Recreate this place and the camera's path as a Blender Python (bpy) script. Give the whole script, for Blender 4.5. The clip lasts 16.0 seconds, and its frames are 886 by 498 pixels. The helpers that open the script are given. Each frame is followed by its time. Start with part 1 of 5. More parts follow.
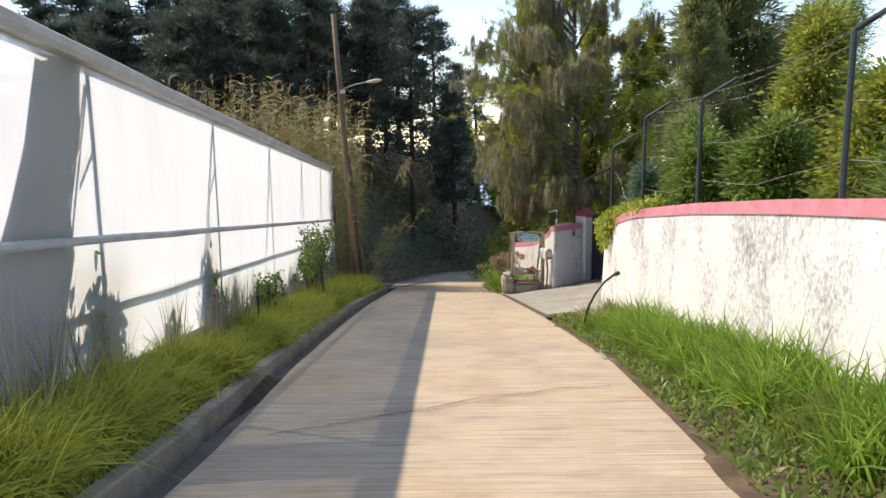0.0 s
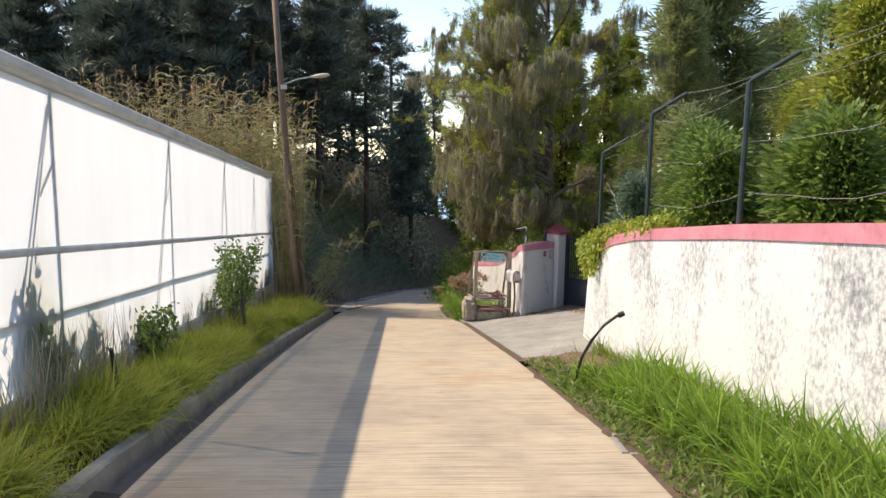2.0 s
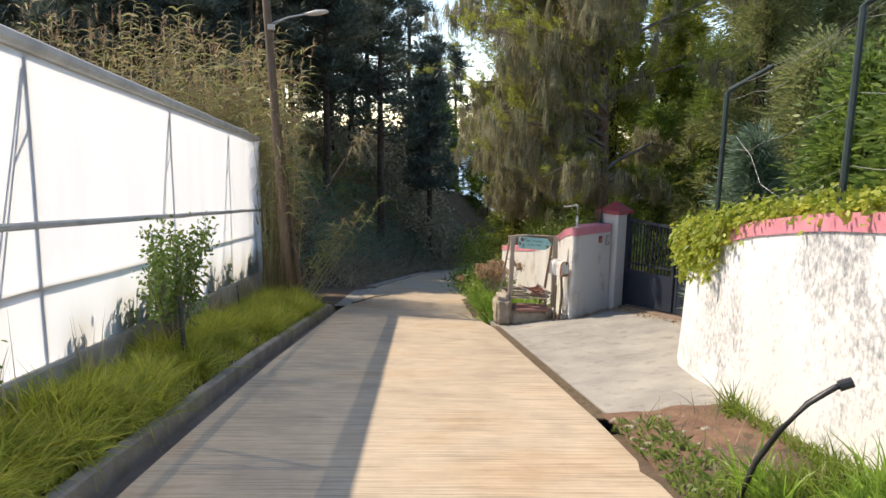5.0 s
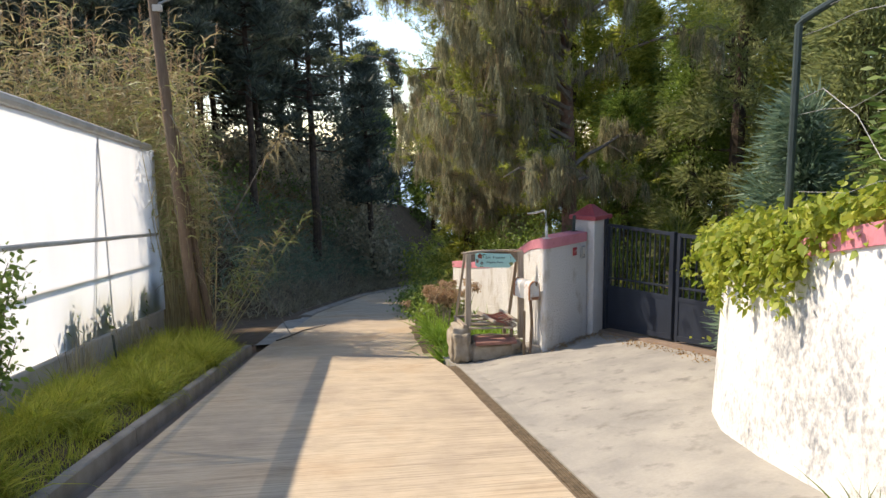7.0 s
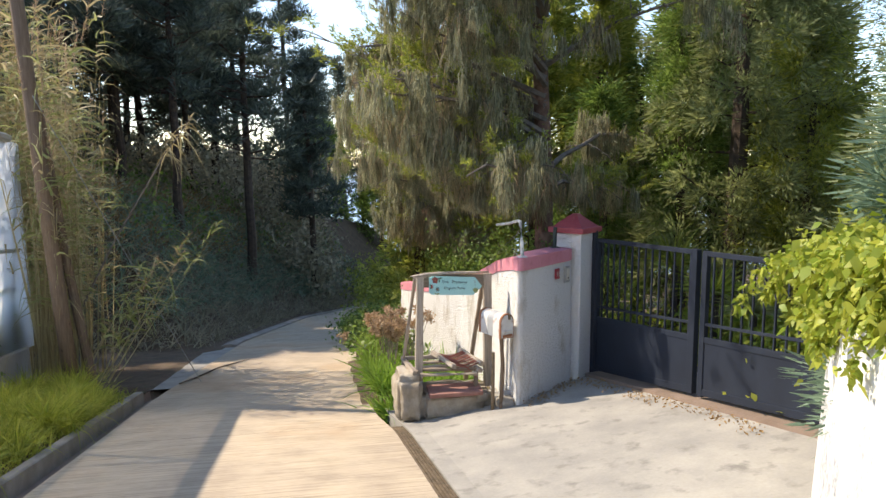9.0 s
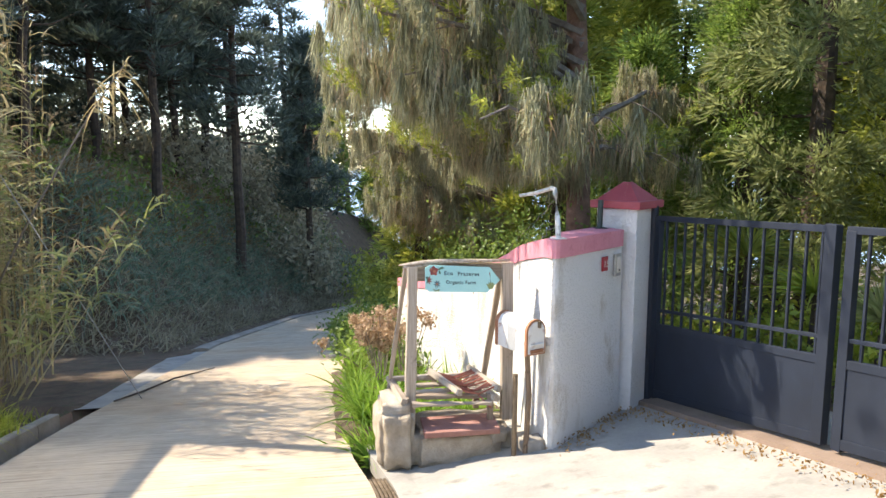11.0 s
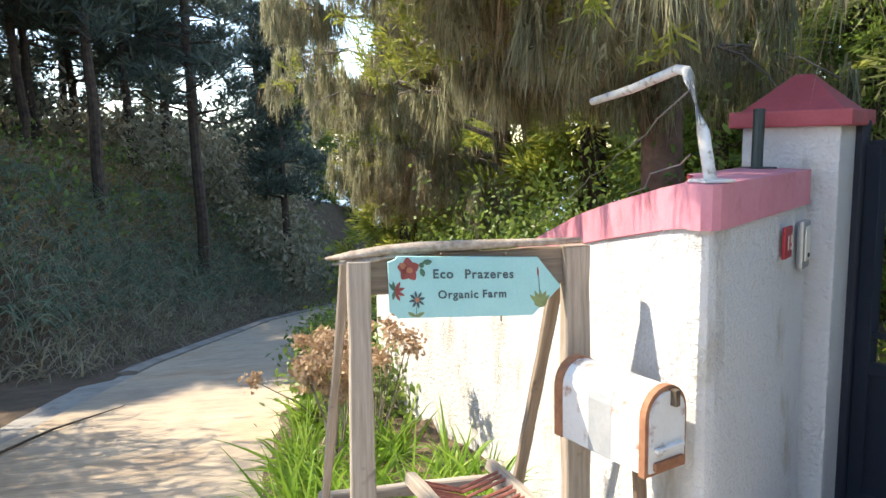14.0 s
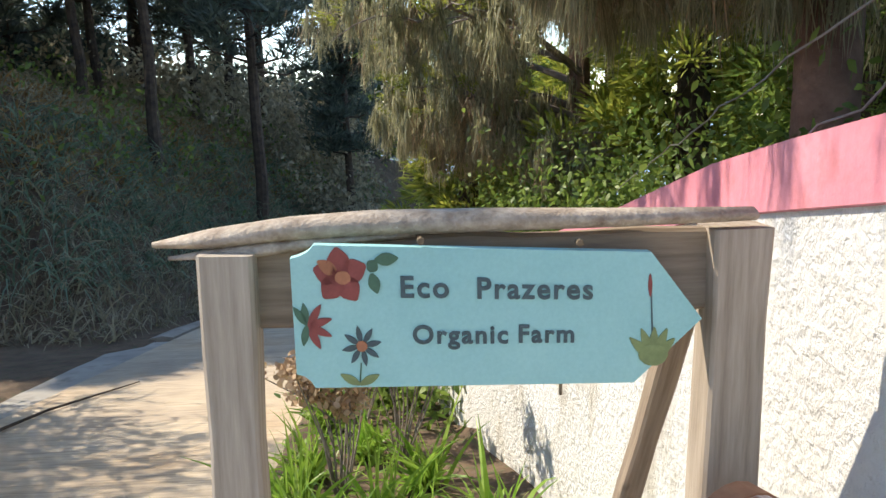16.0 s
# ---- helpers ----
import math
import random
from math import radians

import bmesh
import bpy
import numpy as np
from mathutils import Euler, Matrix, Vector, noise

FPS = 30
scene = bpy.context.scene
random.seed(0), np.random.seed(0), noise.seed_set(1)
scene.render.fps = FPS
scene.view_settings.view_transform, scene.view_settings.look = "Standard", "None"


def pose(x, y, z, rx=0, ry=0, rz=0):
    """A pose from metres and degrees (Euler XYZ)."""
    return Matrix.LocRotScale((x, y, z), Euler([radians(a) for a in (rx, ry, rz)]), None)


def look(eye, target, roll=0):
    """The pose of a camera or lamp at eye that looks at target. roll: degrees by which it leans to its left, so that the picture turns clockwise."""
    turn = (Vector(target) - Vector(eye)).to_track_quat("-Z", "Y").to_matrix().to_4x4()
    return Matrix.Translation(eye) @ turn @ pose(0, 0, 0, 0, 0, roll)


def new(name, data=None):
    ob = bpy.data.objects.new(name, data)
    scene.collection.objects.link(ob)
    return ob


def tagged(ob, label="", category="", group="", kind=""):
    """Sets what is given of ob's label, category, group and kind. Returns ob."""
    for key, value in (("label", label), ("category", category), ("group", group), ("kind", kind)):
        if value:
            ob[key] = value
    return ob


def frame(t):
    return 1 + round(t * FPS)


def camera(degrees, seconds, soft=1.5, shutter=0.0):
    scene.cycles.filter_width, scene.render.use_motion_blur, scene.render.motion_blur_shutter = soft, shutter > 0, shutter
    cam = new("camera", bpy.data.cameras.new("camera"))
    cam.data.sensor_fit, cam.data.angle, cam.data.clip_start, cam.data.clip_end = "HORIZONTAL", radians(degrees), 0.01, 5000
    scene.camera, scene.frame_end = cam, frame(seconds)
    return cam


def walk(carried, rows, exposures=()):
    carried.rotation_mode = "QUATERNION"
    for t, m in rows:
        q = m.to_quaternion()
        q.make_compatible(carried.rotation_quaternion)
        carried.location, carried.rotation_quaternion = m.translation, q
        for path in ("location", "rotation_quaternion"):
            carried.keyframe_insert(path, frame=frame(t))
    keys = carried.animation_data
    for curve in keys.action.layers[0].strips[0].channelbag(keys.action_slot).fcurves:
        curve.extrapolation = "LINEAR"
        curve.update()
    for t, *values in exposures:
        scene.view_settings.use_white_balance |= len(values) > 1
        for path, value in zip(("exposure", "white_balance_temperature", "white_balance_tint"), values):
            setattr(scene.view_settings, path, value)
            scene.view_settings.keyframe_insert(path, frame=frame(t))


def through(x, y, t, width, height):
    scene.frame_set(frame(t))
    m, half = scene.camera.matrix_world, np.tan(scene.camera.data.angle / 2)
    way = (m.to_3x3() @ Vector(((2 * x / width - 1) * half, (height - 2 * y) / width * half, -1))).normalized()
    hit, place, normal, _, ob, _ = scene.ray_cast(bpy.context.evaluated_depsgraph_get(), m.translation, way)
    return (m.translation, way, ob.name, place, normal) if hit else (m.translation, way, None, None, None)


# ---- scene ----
cam = camera(63.3, 16.0)
METRES, EYE, TILT, LEAN, TURN = 20.0, 1.5, -9.0, 0.5, 0.0
ROWS = [
    (0.0, 0.0, 0.0, 0.0, 0.0, 0.0, -0.0),
    (0.5, -0.0014, 0.0346, 0.0017, -0.97, -0.32, 0.38),
    (1.0, 0.0014, 0.069, 0.0049, -1.18, 2.34, -0.18),
    (1.5, -0.0002, 0.1026, 0.0062, -2.66, 2.27, -0.28),
    (2.0, 0.0046, 0.1356, 0.0094, -3.48, 1.07, -0.86),
    (2.5, 0.0056, 0.1687, 0.0119, -3.27, 0.52, -1.89),
    (3.0, 0.0084, 0.2031, 0.0143, -3.42, 0.74, -2.64),
    (3.5, 0.0081, 0.2387, 0.0162, -2.47, 0.36, -2.99),
    (4.0, 0.0069, 0.2705, 0.0179, -2.2, -0.5, -2.23),
    (6.5, 0.0154, 0.438, 0.0236, -3.2, -1.02, 0.39),
    (7.0, 0.0194, 0.4741, 0.0253, -6.3, 0.15, 1.42),
    (7.5, 0.0264, 0.5082, 0.0261, -7.98, 0.36, 1.43),
    (8.0, 0.028, 0.5423, 0.0273, -9.27, -0.26, 1.06),
    (8.5, 0.0325, 0.575, 0.0278, -8.98, 0.18, 1.78),
    (9.0, 0.0385, 0.6094, 0.0289, -10.27, 1.35, 1.4),
    (11.5, 0.0705, 0.7660, 0.0223, -9.61, 1.17, 0.90),
    (12.0, 0.0771, 0.7982, 0.0231, -9.95, 0.27, 1.35),
    (12.5, 0.0791, 0.8284, 0.0230, -10.98, -0.04, 1.78),
    (13.0, 0.0847, 0.8545, 0.0223, -10.42, -0.07, 2.39),
    (13.5, 0.0883, 0.8839, 0.0219, -10.47, 0.24, 2.27),
    (14.0, 0.0944, 0.9093, 0.0227, -10.22, 0.51, 2.53),
    (14.5, 0.0995, 0.9338, 0.0236, -9.53, 0.50, 3.01),
    (15.0, 0.1046, 0.9535, 0.0230, -8.07, 0.26, 2.99),
    (15.5, 0.1130, 0.9707, 0.0249, -6.22, -0.95, 2.55),
    (16.0, 0.1150, 0.9837, 0.0246, -4.43, -2.40, 1.20),
]
walk(cam, [(t, pose(0, 0, EYE, TILT, LEAN, TURN) @ pose(METRES * x, METRES * y, METRES * z, 90 + pitch, roll, yaw)) for t, x, y, z, yaw, pitch, roll in ROWS],
     [(0.0, 1.1, 8200, 14), (4.0, 1.15, 8200, 14), (7.0, 1.25, 8200, 14), (9.0, 1.5, 7800, 13), (11.5, 2.2, 7700, 12), (13.5, 2.15, 7700, 11), (16.0, 1.7, 7500, 10)])

# ---- light ----
SUN_AZ = Vector((0.90, -0.436))          # the way the sunlight travels over the ground
SUN_EL = 45.5
world = bpy.data.worlds.new("world")
scene.world = world
world.use_nodes = True
wn = world.node_tree.nodes
sky = wn.new("ShaderNodeTexSky")
sky.sky_type = 'NISHITA'
sky.sun_disc = False
sky.sun_elevation = radians(SUN_EL)
sky.sun_rotation = math.atan2(-SUN_AZ.x, -SUN_AZ.y)
sky.altitude = 1500
sky.air_density, sky.dust_density, sky.ozone_density = 1.0, 0.0, 2.5
wn["Background"].inputs[1].default_value = 0.145
world.node_tree.links.new(sky.outputs[0], wn["Background"].inputs[0])
sun_data = bpy.data.lights.new("sun", 'SUN')
sun_data.energy, sun_data.angle, sun_data.color = 2.4, radians(0.6), (1.0, 0.95, 0.87)
sun = new("sun", sun_data)
h = math.cos(radians(SUN_EL))
sun.matrix_world = look((-20, 40, 30), (-20 + SUN_AZ.x * h, 40 + SUN_AZ.y * h, 30 - math.sin(radians(SUN_EL))))

# ---- materials ----
def nodes_of(name):
    m = bpy.data.materials.new(name)
    m.use_nodes = True
    n, l = m.node_tree.nodes, m.node_tree.links
    return m, n, l, n["Principled BSDF"]


def noise_node(n, l, vec, scale, detail=4.0, rough=0.6):
    t = n.new("ShaderNodeTexNoise")
    t.inputs["Scale"].default_value, t.inputs["Detail"].default_value, t.inputs["Roughness"].default_value = scale, detail, rough
    l.new(vec, t.inputs["Vector"])
    return t.outputs[0]


def ramp(n, l, fac, stops):
    r = n.new("ShaderNodeValToRGB")
    el = r.color_ramp.elements
    while len(el) < len(stops):
        el.new(0.5)
    for e, (p, c) in zip(el, stops):
        e.position, e.color = p, (*c, 1) if len(c) == 3 else c
    l.new(fac, r.inputs[0])
    return r.outputs[0]


def mix(n, l, fac, a, b, mode='MIX'):
    m = n.new("ShaderNodeMix")
    m.data_type, m.blend_type = 'RGBA', mode
    for i, v in ((0, fac), (6, a), (7, b)):
        if isinstance(v, (int, float)):
            m.inputs[i].default_value = v
        elif isinstance(v, tuple):
            m.inputs[i].default_value = (*v, 1)
        else:
            l.new(v, m.inputs[i])
    return m.outputs[2]


def bump(n, l, b, height, strength, dist):
    k = n.new("ShaderNodeBump")
    k.inputs["Strength"].default_value, k.inputs["Distance"].default_value = strength, dist
    l.new(height, k.inputs["Height"])
    l.new(k.outputs[0], b.inputs["Normal"])


def simple(name, a, b, scale=6.0, rough=0.8, metal=0.0, relief=0.3, dist=0.004, fine=60.0, c=None):
    """Two colours mottled by coarse noise, a fine grain, and relief."""
    m, n, l, p = nodes_of(name)
    pos = n.new("ShaderNodeNewGeometry").outputs["Position"]
    coarse, grain = noise_node(n, l, pos, scale), noise_node(n, l, pos, fine, 3.0)
    col = ramp(n, l, coarse, [(0.32, a), (0.68, b)])
    if c:
        col = mix(n, l, ramp(n, l, noise_node(n, l, pos, scale * 2.7), [(0.55, (0, 0, 0)), (0.7, (1, 1, 1))]), col, c)
    col = mix(n, l, 0.35, col, ramp(n, l, grain, [(0.3, (0.45, 0.45, 0.45)), (0.7, (0.62, 0.62, 0.62))]), 'OVERLAY')
    l.new(col, p.inputs["Base Color"])
    p.inputs["Roughness"].default_value, p.inputs["Metallic"].default_value = rough, metal
    bump(n, l, p, mix(n, l, 0.5, coarse, grain), relief, dist)
    return m


def leaf_mat(name, a, b, rough=0.55, through=0.35):
    """Foliage: colour varies leaf by leaf, and light passes through."""
    m, n, l, p = nodes_of(name)
    geo = n.new("ShaderNodeNewGeometry")
    col = ramp(n, l, geo.outputs["Random Per Island"], [(0.0, a), (1.0, b)])
    big = noise_node(n, l, geo.outputs["Position"], 2.4, 4.0)
    col = mix(n, l, 0.5, col, ramp(n, l, big, [(0.3, (0.28, 0.28, 0.28)), (0.7, (0.68, 0.68, 0.62))]), 'OVERLAY')
    l.new(col, p.inputs["Base Color"])
    p.inputs["Roughness"].default_value = rough
    tr = n.new("ShaderNodeBsdfTranslucent")
    l.new(col, tr.inputs[0])
    ms = n.new("ShaderNodeMixShader")
    ms.inputs[0].default_value = through
    l.new(p.outputs[0], ms.inputs[1])
    l.new(tr.outputs[0], ms.inputs[2])
    l.new(ms.outputs[0], n["Material Output"].inputs[0])
    return m


def road_mat():
    """Brushed concrete: grooves across the way, tan stains, darker wheel marks."""
    m, n, l, p = nodes_of("brushed_concrete")
    pos = n.new("ShaderNodeNewGeometry").outputs["Position"]
    mp = n.new("ShaderNodeMapping")
    mp.inputs["Scale"].default_value = (0.45, 20.0, 0.0)
    l.new(pos, mp.inputs[0])
    groove = noise_node(n, l, mp.outputs[0], 2.2, 5.0, 0.65)
    stain, spots = noise_node(n, l, pos, 0.55, 5.0), noise_node(n, l, pos, 3.2, 6.0, 0.7)
    col = ramp(n, l, stain, [(0.33, (0.38, 0.31, 0.235)), (0.5, (0.48, 0.395, 0.29)), (0.66, (0.44, 0.325, 0.215))])
    col = mix(n, l, 0.78, col, ramp(n, l, groove, [(0.3, (0.2, 0.2, 0.2)), (0.48, (0.5, 0.5, 0.5)), (0.7, (0.66, 0.66, 0.66))]), 'OVERLAY')
    col = mix(n, l, 0.5, col, ramp(n, l, spots, [(0.3, (0.38, 0.37, 0.36)), (0.6, (0.55, 0.55, 0.55))]), 'OVERLAY')
    l.new(col, p.inputs["Base Color"])
    p.inputs["Roughness"].default_value = 0.85
    bump(n, l, p, mix(n, l, 0.25, groove, noise_node(n, l, pos, 90, 2.0)), 0.75, 0.014)
    return m


def plaster_mat(name, relief=0.5, dist=0.012, scale=14.0, dirt=(0.30, 0.29, 0.26), amount=0.62, streak=5.0, squash=0.45, blend=0.32):
    """White lime wash with rough trowelled relief, grey mould streaks and bare patches."""
    m, n, l, p = nodes_of(name)
    pos = n.new("ShaderNodeNewGeometry").outputs["Position"]
    mp = n.new("ShaderNodeMapping")
    mp.inputs["Scale"].default_value = (1.0, 1.0, squash)
    l.new(pos, mp.inputs[0])
    patch = noise_node(n, l, mp.outputs[0], 1.1, 3.0)
    fleck = noise_node(n, l, mp.outputs[0], streak, 8.0, 0.72)
    both = mix(n, l, blend, fleck, patch)
    mask = ramp(n, l, both, [(amount - 0.06, (0, 0, 0)), (amount, (0.45, 0.45, 0.45)), (amount + 0.09, (1, 1, 1))])
    warm = ramp(n, l, noise_node(n, l, pos, 0.8, 3.0), [(0.35, (0.73, 0.73, 0.72)), (0.7, (0.69, 0.68, 0.65))])
    l.new(mix(n, l, mask, warm, dirt), p.inputs["Base Color"])
    p.inputs["Roughness"].default_value = 0.9
    bump(n, l, p, mix(n, l, 0.35, noise_node(n, l, pos, scale, 6.0, 0.65), fleck), relief, dist)
    return m


def film_mat():
    """Milky polythene: mostly lets light through, scattered."""
    m, n, l, p = nodes_of("milky_film")
    pos = n.new("ShaderNodeNewGeometry").outputs["Position"]
    mp = n.new("ShaderNodeMapping")
    mp.inputs["Scale"].default_value = (1.0, 1.6, 0.5)
    l.new(pos, mp.inputs[0])
    col = ramp(n, l, noise_node(n, l, mp.outputs[0], 0.9, 4.0), [(0.3, (0.72, 0.755, 0.79)), (0.7, (0.80, 0.825, 0.85))])
    tr, df, cl = n.new("ShaderNodeBsdfTranslucent"), p, n.new("ShaderNodeBsdfTransparent")
    l.new(col, tr.inputs[0])
    l.new(col, df.inputs["Base Color"])
    df.inputs["Roughness"].default_value = 0.35
    a, b = n.new("ShaderNodeMixShader"), n.new("ShaderNodeMixShader")
    a.inputs[0].default_value, b.inputs[0].default_value = 0.90, 0.13
    l.new(df.outputs[0], a.inputs[1])
    l.new(tr.outputs[0], a.inputs[2])
    l.new(a.outputs[0], b.inputs[1])
    l.new(cl.outputs[0], b.inputs[2])
    l.new(b.outputs[0], n["Material Output"].inputs[0])
    return m


def wood_mat(name, a, b, knots=True):
    """Weathered timber with grain along z and y."""
    m, n, l, p = nodes_of(name)
    co = n.new("ShaderNodeTexCoord").outputs["Object"]
    mp = n.new("ShaderNodeMapping")
    mp.inputs["Scale"].default_value = (1.0, 1.0, 0.06)
    l.new(co, mp.inputs[0])
    g = noise_node(n, l, mp.outputs[0], 55, 6.0, 0.65)
    col = ramp(n, l, g, [(0.3, a), (0.7, b)])
    col = mix(n, l, ramp(n, l, noise_node(n, l, co, 9, 2.0), [(0.68, (0, 0, 0)), (0.76, (0.7, 0.7, 0.7))]), col, tuple(0.3 * v for v in a))
    l.new(col, p.inputs["Base Color"])
    p.inputs["Roughness"].default_value = 0.85
    bump(n, l, p, g, 0.6, 0.004)
    return m


M_ROAD = road_mat()
M_COURT = simple("court_concrete", (0.25, 0.24, 0.22), (0.36, 0.34, 0.30), 1.6, 0.9, relief=0.6, dist=0.008, fine=38, c=(0.20, 0.19, 0.17))
M_KERB = simple("kerb_concrete", (0.20, 0.18, 0.15), (0.34, 0.31, 0.27), 2.5, 0.92, relief=0.6, dist=0.01)
M_GUTTER = simple("gutter_concrete", (0.17, 0.12, 0.09), (0.27, 0.20, 0.155), 1.8, 0.9, relief=0.5, dist=0.008)
M_SOIL = simple("soil", (0.07, 0.045, 0.03), (0.14, 0.095, 0.06), 3.5, 0.95, relief=0.9, dist=0.03, fine=25, c=(0.06, 0.075, 0.03))
M_DIRT = simple("red_soil", (0.13, 0.07, 0.045), (0.22, 0.13, 0.085), 6, 0.95, relief=0.9, dist=0.03, fine=30)
# sea blue paled: distance haze is put into its colour
M_SEA = simple("sea", (0.24, 0.36, 0.47), (0.28, 0.40, 0.51), 0.01, 0.35, relief=0.05, dist=0.1, fine=0.2)
M_WALL = plaster_mat("limewashed_plaster", dirt=(0.18, 0.20, 0.22), amount=0.552, streak=21.0, squash=0.7, blend=0.43)
M_WALL2 = plaster_mat("roughcast_plaster", 1.0, 0.05, 30.0, (0.42, 0.37, 0.29), 0.60, 3.0)
M_PINK = simple("pink_paint", (0.56, 0.19, 0.24), (0.64, 0.26, 0.31), 3, 0.7, relief=0.4, dist=0.006, c=(0.50, 0.18, 0.21))
M_DKRED = simple("dark_red_paint", (0.33, 0.055, 0.07), (0.42, 0.085, 0.10), 4, 0.6, relief=0.3)
M_FILM = film_mat()
M_PIPE = simple("galvanised_pipe", (0.34, 0.35, 0.35), (0.46, 0.47, 0.47), 8, 0.45, 0.7, 0.15)
M_BEAM = simple("grey_beam", (0.36, 0.36, 0.345), (0.50, 0.50, 0.48), 3, 0.75, 0.0, 0.3)
M_PLINTH = simple("plinth_concrete", (0.30, 0.29, 0.27), (0.42, 0.40, 0.37), 2, 0.9, relief=0.5)
# navy paint, darkened further so the colour carries tree shade on the gate
M_GATE = simple("blue_grey_gate_paint", (0.005, 0.010, 0.021), (0.010, 0.017, 0.032), 3, 0.6, 0.0, 0.1)
M_DARKSTEEL = simple("dark_green_steel", (0.02, 0.035, 0.032), (0.035, 0.055, 0.05), 9, 0.5, 0.0, 0.1)
M_WIRE = simple("wire", (0.25, 0.25, 0.24), (0.4, 0.4, 0.38), 20, 0.5, 0.6, 0.1)
M_WOOD = wood_mat("weathered_grey_wood", (0.22, 0.175, 0.135), (0.44, 0.375, 0.305))
M_POLE = wood_mat("brown_pole_wood", (0.13, 0.085, 0.055), (0.26, 0.18, 0.12))
M_STONE = simple("rough_stone", (0.24, 0.20, 0.15), (0.42, 0.37, 0.30), 5, 0.92, relief=0.9, dist=0.02)
M_BRICKRED = simple("red_tile", (0.24, 0.115, 0.095), (0.33, 0.17, 0.14), 6, 0.85)
M_RUBBER = simple("black_hose", (0.018, 0.02, 0.022), (0.03, 0.032, 0.035), 20, 0.4)
M_BARK = simple("dark_bark", (0.035, 0.025, 0.02), (0.10, 0.07, 0.05), 6, 0.95, relief=1.0, dist=0.03, fine=30)
M_REDBARK = simple("red_brown_bark", (0.11, 0.06, 0.042), (0.24, 0.14, 0.10), 7, 0.95, relief=1.0, dist=0.03, fine=24)
M_TWIG = simple("grey_twig", (0.12, 0.10, 0.085), (0.22, 0.19, 0.165), 9, 0.9)
L_GRASS = leaf_mat("grass_blades", (0.10, 0.19, 0.025), (0.30, 0.37, 0.08), 0.5, 0.45)
L_GRASS2 = leaf_mat("lime_grass", (0.26, 0.34, 0.04), (0.62, 0.60, 0.12), 0.5, 0.5)
L_STRAP = leaf_mat("strap_leaves", (0.12, 0.26, 0.03), (0.34, 0.50, 0.09), 0.4, 0.45)
L_PINE = leaf_mat("pine_needles", (0.05, 0.075, 0.064), (0.125, 0.16, 0.125), 0.6, 0.35)
L_WEEP = leaf_mat("weeping_foliage", (0.17, 0.175, 0.105), (0.50, 0.48, 0.32), 0.6, 0.58)
L_TIP = leaf_mat("yellow_green_sprays", (0.17, 0.23, 0.035), (0.46, 0.47, 0.10), 0.55, 0.5)
L_FIR = leaf_mat("deep_green_sprays", (0.15, 0.19, 0.075), (0.36, 0.39, 0.17), 0.55, 0.5)
L_REED = leaf_mat("reed_leaves", (0.30, 0.23, 0.11), (0.56, 0.48, 0.28), 0.6, 0.4)
L_REEDGREEN = leaf_mat("green_reed_leaves", (0.22, 0.25, 0.08), (0.48, 0.49, 0.21), 0.55, 0.45)
L_VINE = leaf_mat("vine_leaves", (0.20, 0.29, 0.03), (0.50, 0.52, 0.09), 0.5, 0.45)
L_SHRUB = leaf_mat("shrub_leaves", (0.09, 0.165, 0.035), (0.27, 0.37, 0.09), 0.45, 0.5)
L_BLUE = leaf_mat("blue_green_needles", (0.10, 0.17, 0.11), (0.23, 0.33, 0.23), 0.55, 0.35)
L_OCHRE = leaf_mat("ochre_fern", (0.24, 0.13, 0.05), (0.45, 0.28, 0.11), 0.7, 0.4)
L_BRUSH = leaf_mat("bank_brush", (0.22, 0.20, 0.14), (0.46, 0.41, 0.29), 0.7, 0.35)
L_DRY = leaf_mat("dry_flower_heads", (0.36, 0.24, 0.15), (0.55, 0.40, 0.27), 0.8, 0.3)


# ---- geometry helpers ----
def H(y):
    """Height of the road's surface."""
    return 0.25 - 0.1625 * y


def xl(y):
    """Left edge of the carriageway."""
    return float(np.interp(y, (-8, 4.3, 7.5, 11.5, 16, 23, 32, 41.5, 52.6, 64), (-1.2, -1.45, -1.64, -1.75, -1.8, -1.7, -1.2, 0.43, 4.45, 11)))


def xr(y):
    """Right edge of the carriageway."""
    return float(np.interp(y, (-8, 3.3, 5, 7.7, 13, 14, 20, 21, 25, 28, 36.6, 45, 52, 64), (1.3, 1.5, 1.65, 1.85, 1.86, 1.82, 1.62, 1.5, 1.45, 1.65, 2.8, 4.8, 7.8, 15)))


def smooth(a, b, v):
    v = min(1.0, max(0.0, (v - a) / (b - a)))
    return v * v * (3 - 2 * v)


def thing(name, label, category, at=(0, 0, 0), group="", kind=""):
    """An Empty that carries the parts of a thing."""
    ob = new(name)
    ob.location = at
    return tagged(ob, label, category, group, kind)


def mesh_ob(name, verts, faces, material, parent=None, label="", shade=False):
    me = bpy.data.meshes.new(name)
    me.from_pydata([tuple(v) for v in verts], [], [tuple(f) for f in faces])
    me.materials.append(material)
    if shade:
        me.polygons.foreach_set("use_smooth", [True] * len(me.polygons))
    ob = new(name, me)
    if parent:
        ob.parent = parent
        ob.matrix_parent_inverse = Matrix.Translation(-parent.location)
    return tagged(ob, label)


